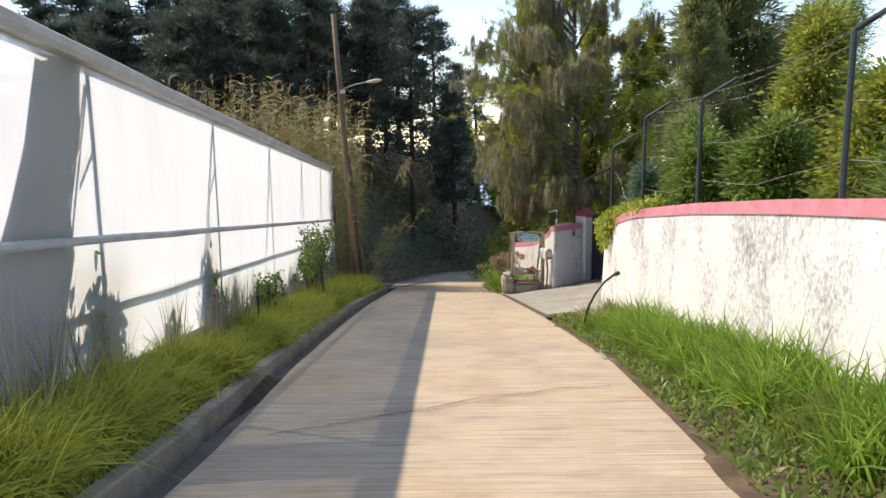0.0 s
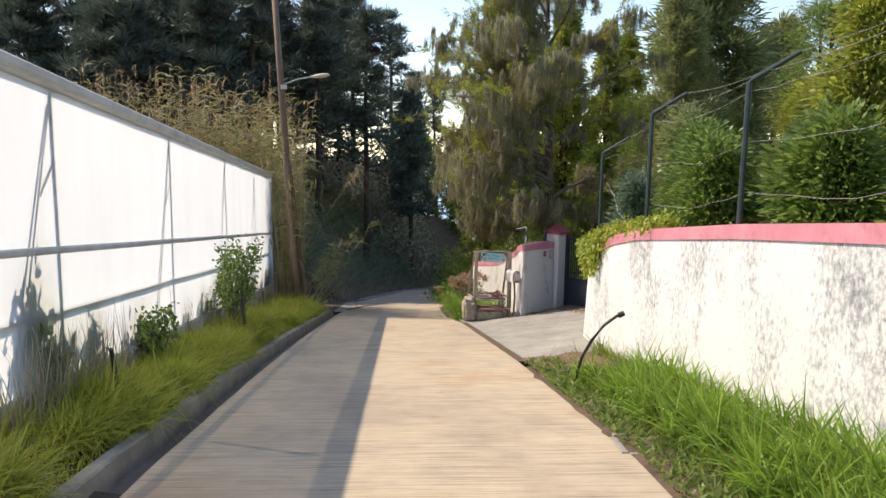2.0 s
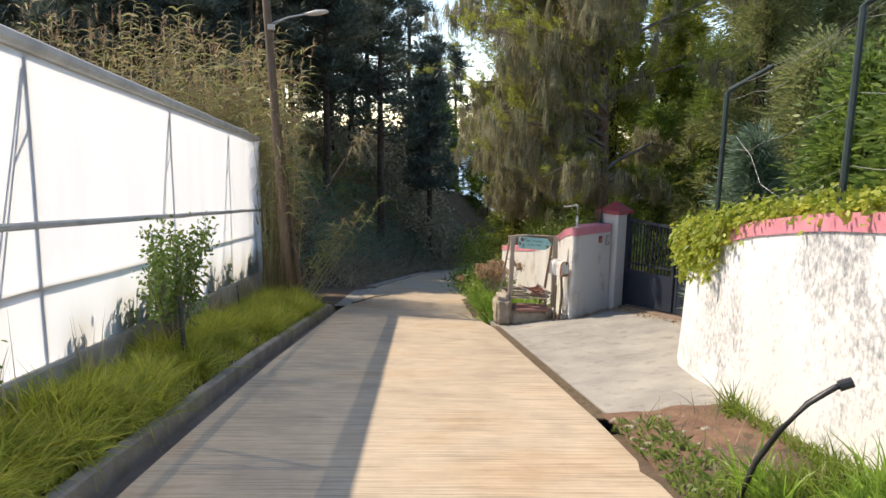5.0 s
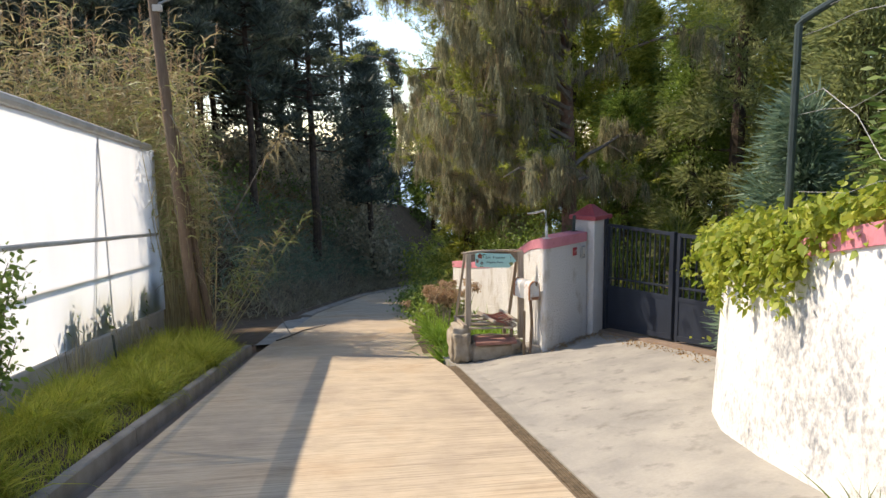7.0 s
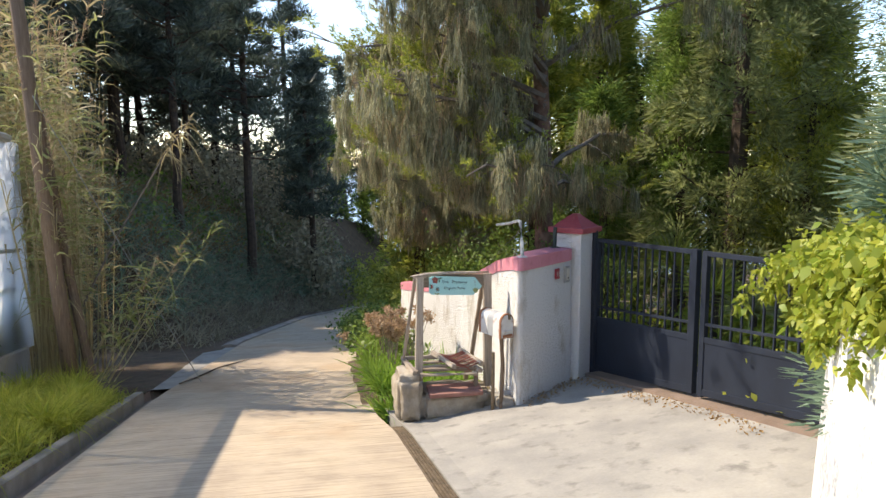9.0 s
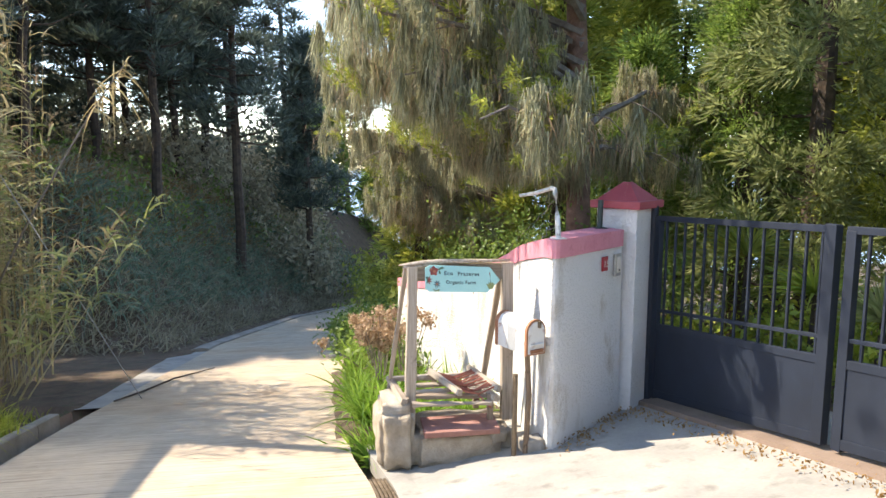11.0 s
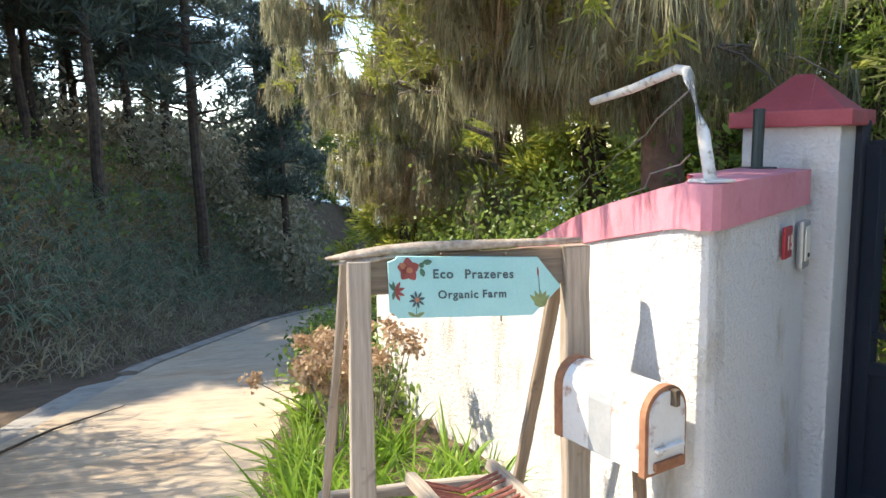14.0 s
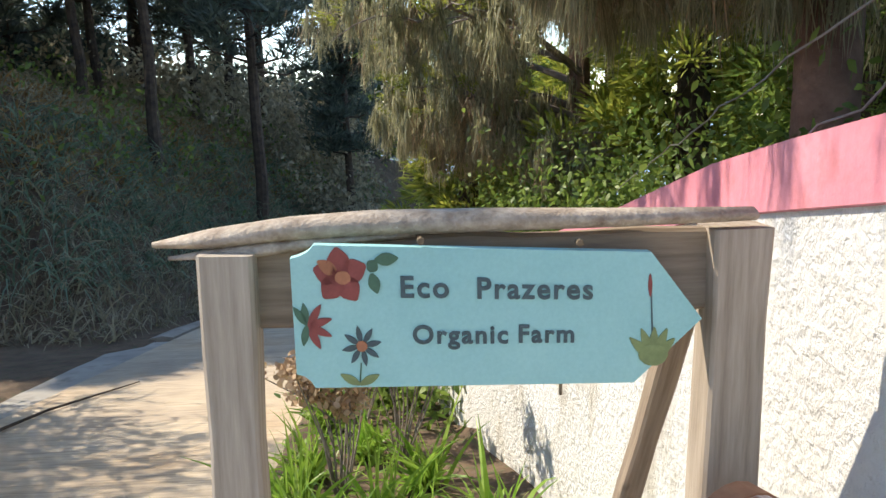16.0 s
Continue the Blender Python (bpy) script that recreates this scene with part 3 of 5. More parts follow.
leaves = ((0.03, 2.22), (2.30, 4.05))
for s0, s1 in leaves:
    leaf = new("gate_leaf")
    leaf.parent = gate
    leaf.matrix_parent_inverse = Matrix.Translation(-gate.location)
    leaf.location = on_gate(s0, g_low(s0))

    def add(name, bm, label=""):
        me = bpy.data.meshes.new(name)
        bm.to_mesh(me)
        bm.free()
        me.materials.append(M_GATE)
        o = new(name, me)
        o.parent = leaf
        o.matrix_parent_inverse = Matrix.Translation(-leaf.location)
        return tagged(o, label)

    def bar_on(name, sa, za, sb, zb, w, d):
        a, b = on_gate(sa, za), on_gate(sb, zb)
        up = Vector((0, 0, 1)) if abs(sb - sa) > 1e-6 else GD
        z = (b - a).normalized()
        x = GD.cross(Vector((0, 0, 1))).normalized()
        y = z.cross(x)
        m = Matrix((x, y, z)).transposed().to_4x4()
        add(name, block((d, w, (b - a).length), Matrix.Translation((a + b) / 2) @ m, 0.004))

    bar_on("stile", s0 + 0.04, g_low(s0), s0 + 0.04, g_top(s0), 0.08, 0.05)
    bar_on("stile", s1 - 0.05, g_low(s1), s1 - 0.05, g_top(s1) + 0.03, 0.10, 0.06)
    bar_on("top_rail", s0, g_top(s0), s1, g_top(s1), 0.05, 0.04)
    bar_on("middle_rail", s0, g_mid(s0), s1, g_mid(s1), 0.06, 0.042)
    bar_on("upper_middle_rail", s0, g_mid(s0) + 0.16, s1, g_mid(s1) + 0.16, 0.03, 0.03)
    bar_on("bottom_rail", s0, g_low(s0) + 0.04, s1, g_low(s1) + 0.04, 0.07, 0.044)
    s = s0 + 0.17
    while s < s1 - 0.1:
        bar_on("bar", s, g_mid(s), s, g_top(s), 0.02, 0.02)
        s += 0.145
    off = GD.cross(Vector((0, 0, 1))).normalized() * 0.012
    a, b, c, d = on_gate(s0 + 0.05, g_low(s0) + 0.05), on_gate(s1 - 0.06, g_low(s1) + 0.05), on_gate(s1 - 0.06, g_mid(s1)), on_gate(s0 + 0.05, g_mid(s0))
    bm = bmesh.new()
    v = [bm.verts.new(q + off * k) for k in (1, -1) for q in (a, b, c, d)]
    for f in ((0, 1, 2, 3), (7, 6, 5, 4), (0, 4, 5, 1), (1, 5, 6, 2), (2, 6, 7, 3), (3, 7, 4, 0)):
        bm.faces.new([v[i] for i in f])
    bmesh.ops.recalc_face_normals(bm, faces=bm.faces[:])
    add("panel", bm, "solid sheet steel panel")
part("hinge_post", tube([on_gate(-0.03, g_low(0) - 0.1), on_gate(-0.03, g_top(0) + 0.12)], 0.04, 10), M_GATE, gate)
tagged(solid_sweep("gate_threshold", [[(q.x - 0.14, q.y, court_z(q.x, q.y) - 0.1), (q.x - 0.13, q.y, court_z(q.x, q.y) + 0.02), (q.x + 0.13, q.y, court_z(q.x, q.y) + 0.03), (q.x + 0.14, q.y, court_z(q.x, q.y) - 0.1)] for q in (GA + GD * t for t in np.linspace(-0.1, 4.1, 12))], M_GUTTER),
       "dark concrete strip under the gate", "threshold", kind="structure")

# ---- fittings on the gate wall ----
FACE = math.atan2(FD.y, FD.x)


def on_face(s, z, out=0.0):
    q = C0 + FD * s - FN * out
    return Matrix.Translation((q.x, q.y, z)) @ Matrix.Rotation(FACE, 4, 'Z')


plaque = thing("house_number_plaque", "small red house number plaque on the white gate wall", "plaque", tuple(on_face(0.825, -1.35, 0.03).translation))
part("plate", block((0.10, 0.014, 0.13), on_face(0.825, -1.35, 0.024), 0.004), simple("red_enamel", (0.32, 0.018, 0.03), (0.40, 0.03, 0.045), 8, 0.35, relief=0.05), plaque)


def lettering(text, size, m, material, parent, depth=0.0012):
    cu = bpy.data.curves.new("lettering", 'FONT')
    cu.body, cu.size, cu.extrude, cu.space_character, cu.offset = text, size, depth, 1.12, size * 0.012
    tmp = bpy.data.objects.new("lettering", cu)
    me = bpy.data.meshes.new_from_object(tmp)
    bpy.data.objects.remove(tmp)
    me.transform(m)
    me.materials.append(material)
    o = new("lettering", me)
    o.parent = parent
    o.matrix_parent_inverse = Matrix.Translation(-parent.location)
    return o


M_CREAM = simple("cream_paint", (0.60, 0.55, 0.47), (0.68, 0.63, 0.55), 9, 0.6)
lettering("15", 0.085, on_face(0.792, -1.381, 0.033) @ pose(0, 0, 0, 90), M_CREAM, plaque)
bell = thing("door_intercom", "grey metal intercom panel on the white gate wall", "intercom", tuple(on_face(1.05, -1.385, 0.03).translation))
part("housing", block((0.11, 0.03, 0.21), on_face(1.05, -1.385, 0.03), 0.012), M_PIPE, bell)
part("face_plate", block((0.07, 0.008, 0.15), on_face(1.05, -1.38, 0.047), 0.004), M_CREAM, bell, "pale face plate")
part("button", block((0.02, 0.008, 0.02), on_face(1.05, -1.43, 0.053), 0.004), M_RUBBER, bell, "dark button")

# bent post on the coping, with its wires
M_WHITEPIPE = simple("white_pipe_paint", (0.52, 0.51, 0.48), (0.68, 0.67, 0.64), 14, 0.6, relief=0.3, c=(0.26, 0.21, 0.17))
post = thing("bent_fence_post", "peeling white bent pipe post standing on the pink coping", "post", (3.191, 20.252, -1.07))
part("pipe", tube([(3.191, 20.252, -1.075), (3.215, 20.352, -0.9), (3.245, 20.512, -0.70), (3.247, 20.532, -0.675), (3.233, 20.572, -0.665), (3.153, 20.792, -0.72), (3.083, 21.03, -0.755)], [0.022, 0.022, 0.021, 0.02, 0.019, 0.018, 0.016], 10), M_WHITEPIPE, post, "peeling white pipe", True)
part("base_plate", block((0.11, 0.11, 0.01), Matrix.Translation((3.191, 20.252, -1.062)), 0.003), M_WHITEPIPE, post)
stub = thing("cut_fence_post", "short dark cut post on the coping beside the pillar", "post", (3.84, 20.95, -1.07))
part("pipe", tube([(3.84, 20.97, -1.075), (3.85, 20.98, -0.80)], 0.026, 10), M_DARKSTEEL, stub)
part("base_plate", block((0.12, 0.12, 0.012), Matrix.Translation((3.84, 20.97, -1.062)), 0.003), M_DARKSTEEL, stub)


def wire(name, a, b, sag, r, label, material=M_WIRE, n=14, wob=0.0):
    a, b = Vector(a), Vector(b)
    pts = []
    for t in np.linspace(0, 1, n):
        q = a.lerp(b, t)
        q.z -= sag * 4 * t * (1 - t)
        if 0 < t < 1:
            q += Vector((random.gauss(0, wob), random.gauss(0, wob), random.gauss(0, wob)))
        pts.append(q)
    return tagged(part(name, tube(pts, r, 5), material), label, "wire")


for k, (za, zb) in enumerate(((-0.98, -1.42), (-0.74, -1.2))):
    wire("fence_wire", (3.25, 20.5, za), (4.1, 25.6, zb - 0.75), 0.03, 0.0035, "rusty barbed wire strung above the roadside wall", M_WIRE, 26, 0.012)

# ---- mailbox ----
MBX = Vector((0.93, 0.37, 0)).normalized()            # across its door
MBY = Vector((-0.37, 0.93, 0)).normalized()           # towards its back
MB0 = Vector((2.975, 20.11, -2.003))
mailbox = thing("mailbox", "rusty white metal mailbox with an arched top on a post", "mailbox", (2.93, 20.35, -2.8))
M_MAIL = simple("white_rusted_enamel", (0.60, 0.59, 0.56), (0.70, 0.69, 0.66), 5, 0.5, 0.0, 0.2, c=(0.30, 0.13, 0.07))
M_RUST = simple("orange_rust", (0.24, 0.10, 0.05), (0.36, 0.17, 0.09), 16, 0.8)


def arch(w, hgt, n=12):
    r = w / 2
    return [(-r, 0), (r, 0)] + [(r * math.cos(a), hgt - r + r * math.sin(a)) for a in np.linspace(0, math.pi, n)]


def arch_solid(d0, d1, w, hgt, z=0.0):
    prof = arch(w, hgt)
    bm = bmesh.new()
    rings = [[bm.verts.new(MB0 + MBX * u + MBY * d + Vector((0, 0, v + z))) for u, v in prof] for d in (d0, d1)]
    k = len(prof)
    for j in range(k):
        bm.faces.new((rings[0][j], rings[0][(j + 1) % k], rings[1][(j + 1) % k], rings[1][j]))
    bm.faces.new(rings[0][::-1])
    bm.faces.new(rings[1])
    bmesh.ops.recalc_face_normals(bm, faces=bm.faces[:])
    return bm


part("shell", arch_solid(0.012, 0.44, 0.185, 0.285), M_MAIL, mailbox)
part("door", arch_solid(-0.004, 0.010, 0.165, 0.265, 0.008), M_MAIL, mailbox, "rust streaked white door")
part("door_rim", arch_solid(0.004, 0.03, 0.197, 0.297, -0.006), M_RUST, mailbox, "rusty folded rim")
part("back_rim", arch_solid(0.405, 0.446, 0.193, 0.292, -0.003), M_RUST, mailbox, "rusty back seam")
# grey band paints a cast shadow onto the white shell
part("shadow_band", arch_solid(0.16, 0.27, 0.1868, 0.2868, -0.0005), simple("shadow_grey", (0.30, 0.32, 0.33), (0.38, 0.39, 0.40), 8, 0.6), mailbox, "grey painted shadow band round the shell")


def mb_block(u, d, v, size, bev=0.003):
    m = Matrix((MBX, MBY, Vector((0, 0, 1)))).transposed().to_4x4()
    return block(size, Matrix.Translation(MB0 + MBX * u + MBY * d + Vector((0, 0, v))) @ m, bev)


part("latch", mb_block(0.02, -0.012, 0.25, (0.022, 0.03, 0.055)), M_GRATE, mailbox, "dark latch tab")
part("door_ledge", mb_block(0.0, -0.013, 0.085, (0.13, 0.018, 0.014)), M_MAIL, mailbox)
part("door_ledge", mb_block(0.0, -0.011, 0.03, (0.135, 0.014, 0.03)), M_RUST, mailbox, "rusty lower lip")
part("post", tube([MB0 + MBY * 0.12 + Vector((0, 0, 0.0)), (2.96, 20.24, -2.4), (2.93, 20.22, -2.93)], [0.024, 0.024, 0.026], 9), M_POLE, mailbox, "round brown wooden post")
st2 = tagged(part("short_stake", tube([(2.83, 20.22, -2.95), (2.835, 20.22, -2.2)], [0.024, 0.022], 9), M_GRATE), "short dark metal stake in front of the mailbox post", "stake")


def stone(name, size, at, label, mat=M_STONE, rough=0.05, seed=0, rz=0.0, cuts=5):
    bm = bmesh.new()
    bmesh.ops.create_cube(bm, size=1.0)
    bmesh.ops.bevel(bm, geom=bm.edges[:], offset=0.13, segments=2, affect='EDGES')
    bmesh.ops.subdivide_edges(bm, edges=bm.edges[:], cuts=cuts, use_grid_fill=True)
    for v in bm.verts:
        v.co = Vector((v.co.x * size[0], v.co.y * size[1], v.co.z * size[2]))
        v.co += v.co.normalized() * rough * noise.noise((v.co.x * 6 + seed, v.co.y * 6, v.co.z * 6)) + v.co.normalized() * rough * 0.4 * noise.noise((v.co.x * 19 + seed, v.co.y * 19, v.co.z * 19))
    bmesh.ops.transform(bm, matrix=Matrix.Translation(at) @ Matrix.Rotation(rz, 4, 'Z'), verts=bm.verts[:])
    return tagged(part(name, bm, mat, shade=True), label, "stone")


stone("stone_block", (0.3, 0.62, 0.62), (1.86, 20.72, -2.83), "rough buff stone block at the end of the drain", seed=3, rough=0.07)
stone("cemented_stone", (0.95, 0.62, 0.34), (2.42, 20.72, -2.92), "rough cemented stone base under the sign stand", seed=8, rough=0.06)
stone("stone", (0.2, 0.2, 0.16), (3.02, 20.28, -2.87), "small grey stone at the wall foot", M_KERB, seed=12, cuts=3)
stone("stone", (0.16, 0.22, 0.14), (2.75, 20.5, -2.82), "small grey stone at the wall foot", M_KERB, seed=15, cuts=3)

# ---- sign stand ----
stand = thing("sign_stand", "weathered grey timber stand with a turquoise arrow sign", "sign", (2.44, 20.7, -2.72))
WOODS = [M_WOOD, wood_mat("pale_grey_wood", (0.27, 0.225, 0.18), (0.48, 0.42, 0.35)), wood_mat("brown_grey_wood", (0.17, 0.125, 0.09), (0.34, 0.27, 0.205))]


def plank(name, a, b, w, d, mat, parent, label="", bend=0.0, rag=0.004):
    """A hand-cut board from a to b with uneven edges."""
    a, b = Vector(a), Vector(b)
    m = beam_m(a, b)
    L = (b - a).length
    bm = bmesh.new()
    rings, n = [], 9
    for i in range(n + 1):
        t = i / n
        z = (t - 0.5) * L
        jw = rag * noise.noise((t * 5 + a.x * 9, a.y * 7, a.z * 5)) * 2
        jd = rag * noise.noise((t * 6 + a.z * 9, b.x * 7, 3)) * 1.3
        cx = bend * math.sin(math.pi * t)
        c = 0.006
        hw, hd = w / 2 + jw, d / 2 + jd
        prof = [(-hw + c, -hd), (hw - c, -hd), (hw, -hd + c), (hw, hd - c), (hw - c, hd), (-hw + c, hd), (-hw, hd - c), (-hw, -hd + c)]
        rings.append([bm.verts.new(m @ Vector((u + cx, v, z))) for u, v in prof])
    for p, q in zip(rings, rings[1:]):
        for k in range(8):
            bm.faces.new((p[k], p[(k + 1) % 8], q[(k + 1) % 8], q[k]))
    bm.faces.new(rings[0][::-1])
    bm.faces.new(rings[-1])
    bmesh.ops.recalc_face_normals(bm, faces=bm.faces[:])
    # keep the grain along the board: mesh is stored in the board's own axes
    bm.transform(m.inverted())
    me = bpy.data.meshes.new(name)
    bm.to_mesh(me)
    bm.free()
    me.materials.append(mat)
    o = new(name, me)
    o.parent = parent
    o.matrix_parent_inverse = Matrix.Translation(-parent.location)
    o.matrix_basis = m
    return tagged(o, label)


plank("post", (1.995, 20.645, -2.76), (2.024, 20.645, -1.335), 0.09, 0.075, WOODS[1], stand)
plank("post", (2.885, 20.69, -2.76), (2.872, 20.685, -1.325), 0.102, 0.08, WOODS[0], stand)
plank("back_board", (2.03, 20.665, -1.395), (2.88, 20.70, -1.40), 0.145, 0.03, WOODS[2], stand)
plank("strut", (1.985, 20.78, -1.36), (1.83, 21.1, -2.72), 0.04, 0.05, WOODS[0], stand)
plank("strut", (2.84, 20.74, -1.37), (2.78, 21.3, -2.75), 0.05, 0.045, WOODS[2], stand)


def log_rail(pts, radii, name, flat, parent, mat, label=""):
    bm = tube(pts, radii, 11)
    for v in bm.verts:
        v.co.z = v.co.z + 0.006 * noise.noise(tuple(v.co * 22)) + 0.004 * noise.noise(tuple(v.co * 60))
        v.co.y = 20.66 + (v.co.y - 20.66) * flat
    return part(name, bm, mat, parent, label, True)


M_LOG = simple("split_log", (0.24, 0.185, 0.14), (0.47, 0.40, 0.325), 30, 0.85, relief=0.8, dist=0.006, fine=120)
log_rail([(1.905, 20.66, -1.328), (2.0, 20.66, -1.317), (2.12, 20.66, -1.304), (2.25, 20.66, -1.298), (2.45, 20.66, -1.298), (2.65, 20.66, -1.301), (2.89, 20.66, -1.306)], [0.006, 0.017, 0.02, 0.02, 0.02, 0.018, 0.012], "top_log", 1.7, stand, M_LOG, "split log with peeling bark")
log_rail([(1.93, 20.655, -1.345), (2.05, 20.655, -1.335), (2.18, 20.655, -1.323), (2.32, 20.655, -1.316)], [0.003, 0.010, 0.010, 0.004], "splinter", 1.9, stand, M_LOG)

# the painted board, in its own plane: u to the right, v up
BO = Vector((2.127, 20.605, -1.430))
BU = Vector((0.67, 0.045, -0.042)).normalized()
BV = Vector((0, 0, 1))
M_TEAL = simple("turquoise_paint", (0.27, 0.56, 0.57), (0.33, 0.63, 0.63), 4, 0.6, relief=0.25, dist=0.002, fine=150)


def board_pt(u, v, d=0.0):
    return BO + BU * u + BV * v * 1.08 + Vector((0, -d, 0))


def flat_shape(pts, d0, d1):
    bm = bmesh.new()
    a = [bm.verts.new(board_pt(u, v, d0)) for u, v in pts]
    b = [bm.verts.new(board_pt(u, v, d1)) for u, v in pts]
    k = len(pts)
    bm.faces.new(a)
    bm.faces.new(b[::-1])
    for j in range(k):
        bm.faces.new((a[j], b[j], b[(j + 1) % k], a[(j + 1) % k]))
    bmesh.ops.recalc_face_normals(bm, faces=bm.faces[:])
    return bm


outline = [(0.0, -0.085), (0.012, -0.088), (0.022, -0.096), (0.028, -0.106), (0.556, -0.104), (0.672, 0.0), (0.578, 0.104), (0.036, 0.106), (0.026, 0.096), (0.014, 0.09), (0.0, 0.086)]
board = part("sign_board", flat_shape(outline, 0.0, 0.02), M_TEAL, stand, "turquoise painted arrow board")
board_empty = board


def sub(name, bm, material, label=""):
    me = bpy.data.meshes.new(name)
    bm.to_mesh(me)
    bm.free()
    me.materials.append(material)
    o = new(name, me)
    o.parent = board
    return tagged(o, label)


def mat_plain(name, c):
    return simple(name, tuple(0.85 * v for v in c), tuple(1.12 * v for v in c), 40, 0.6, relief=0.15, dist=0.001, fine=200)


P_INK, P_RED, P_ORANGE, P_LEAF, P_DULL = mat_plain("dark_slate_paint", (0.055, 0.095, 0.11)), mat_plain("brick_red_paint", (0.26, 0.06, 0.055)), mat_plain("dull_orange_paint", (0.42, 0.17, 0.09)), mat_plain("deep_green_paint", (0.06, 0.15, 0.10)), mat_plain("olive_paint", (0.20, 0.26, 0.11))
BM_ = Matrix((BU, BV, Vector((0, -1, 0)))).transposed().to_4x4()
for text, u, v, size in (("Eco", 0.164, 0.032, 0.048), ("Prazeres", 0.286, 0.031, 0.048), ("Organic", 0.183, -0.038, 0.042), ("Farm", 0.354, -0.037, 0.042)):
    cu = bpy.data.curves.new("lettering", 'FONT')
    cu.body, cu.size, cu.extrude, cu.space_character, cu.offset = text, size, 0.0008, 1.16, 0.0011
    tmp = bpy.data.objects.new("lettering", cu)
    me = bpy.data.meshes.new_from_object(tmp)
    bpy.data.objects.remove(tmp)
    me.transform(Matrix.Translation(board_pt(u, v, 0.0215)) @ BM_)
    me.materials.append(P_INK)
    o = new("lettering", me)
    o.parent = board


def petal(cu_, cv, ang, l, w, name, material, r0=0.0):
    pts = []
    for t in np.linspace(0, 1, 7):
        pts.append((r0 + l * t, w / 2 * math.sin(math.pi * (0.08 + 0.88 * t))))
    pts += [(a, -b) for a, b in pts[::-1]]
    ca, sa = math.cos(ang), math.sin(ang)
    sub(name, flat_shape([(cu_ + a * ca - b * sa, cv + a * sa + b * ca) for a, b in pts], 0.0202, 0.0222), material)


def blob(cu_, cv, ru, rv, name, material, lay=0.0, seed=0):
    pts = [(cu_ + ru * (1 + 0.18 * noise.noise((a * 2, seed, 0))) * math.cos(a), cv + rv * (1 + 0.18 * noise.noise((a * 2, seed, 4))) * math.sin(a)) for a in np.linspace(0, 2 * math.pi, 14, endpoint=False)]
    sub(name, flat_shape(pts, 0.0202 + lay, 0.0222 + lay), material)


for k, a in enumerate((0.4, 1.7, 2.9, 4.0, 5.3)):           # hibiscus
    petal(0.075, 0.062, a, 0.042, 0.036, "petal", P_RED)
petal(0.07, 0.066, 2.6, 0.034, 0.02, "petal", P_ORANGE)
blob(0.078, 0.060, 0.012, 0.010, "flower_eye", P_ORANGE, 0.0004)
for cu_, cv, a, l in ((0.128, 0.086, 0.1, 0.036), (0.122, 0.066, 5.0, 0.03), (0.118, 0.07, 0.9, 0.02)):
    petal(cu_, cv, a, l, 0.019, "painted_leaf", P_LEAF)
for a in (0.3, -0.4, -1.1, 1.0):
    petal(0.022, -0.012, a, 0.038, 0.012, "painted_leaf", P_RED)
for a in (1.7, 2.2, 4.5):
    petal(0.02, -0.01, a, 0.032, 0.012, "painted_leaf", P_LEAF)
for k in range(8):                                        # daisy
    petal(0.103, -0.042, k * math.pi / 4 + 0.2, 0.026, 0.009, "petal", P_INK, 0.005)
blob(0.103, -0.042, 0.0085, 0.0085, "flower_eye", P_ORANGE, 0.0004)
sub("painted_stem", flat_shape([(0.1, -0.068), (0.102, -0.068), (0.099, -0.1), (0.0965, -0.1)], 0.0202, 0.0218), P_LEAF)
for a in (0.45, 2.65):
    petal(0.098, -0.101, a, 0.034, 0.013, "painted_leaf", P_DULL)
for a, l in ((1.57, 0.052), (1.15, 0.055), (2.0, 0.055), (0.75, 0.05), (2.45, 0.055)):   # agave
    petal(0.588, -0.066, a, l, 0.017, "painted_leaf", P_DULL)
blob(0.588, -0.058, 0.026, 0.018, "painted_leaf", P_DULL, 0.0003, 2)
sub("painted_stem", flat_shape([(0.584, -0.03), (0.5865, -0.03), (0.579, 0.068), (0.577, 0.068)], 0.0202, 0.0218), P_INK)
petal(0.5785, 0.035, 1.62, 0.036, 0.007, "petal", P_RED)
for u, v in ((0.455, 0.1165), (0.2, 0.115)):
    sub("screw", tube([board_pt(u, v, 0.012), board_pt(u, v, 0.026)], 0.006, 8), M_GRATE, "dark screw head")
for u in (0.43,):
    sub("drip_nail", tube([board_pt(u, -0.104, 0.012), board_pt(u, -0.125, 0.013)], 0.003, 6), M_GRATE)

# broken timber seat under the sign
seat = thing("broken_bench", "broken grey slatted timber seat under the sign", "bench", (2.35, 20.8, -2.75))
zs = -2.47
plank("rear_rail", (1.86, 21.1, zs), (2.66, 21.08, zs + 0.005), 0.05, 0.045, WOODS[1], seat)
plank("side_rail", (1.86, 21.12, zs), (1.93, 20.5, zs - 0.02), 0.05, 0.06, WOODS[0], seat)
plank("side_rail", (2.64, 21.1, zs), (2.74, 20.48, zs - 0.03), 0.05, 0.06, WOODS[1], seat)
for k, y in enumerate((20.98, 20.84, 20.68, 20.53)):
    plank("slat", (2.0, y, zs - 0.035 - 0.02 * (k % 2)), (2.7, y - 0.03, zs - 0.03 - 0.012 * k), 0.028, 0.075, WOODS[k % 3], seat, rag=0.007)
for x, y in ((1.9, 21.08), (2.68, 21.05), (1.95, 20.55), (2.7, 20.55)):
    plank("leg", (x, y, -2.78), (x, y, zs), 0.05, 0.05, WOODS[2], seat)
plank("rope_frame_rail", (2.24, 21.06, zs + 0.07), (2.42, 20.5, zs + 0.035), 0.055, 0.05, WOODS[1], seat)
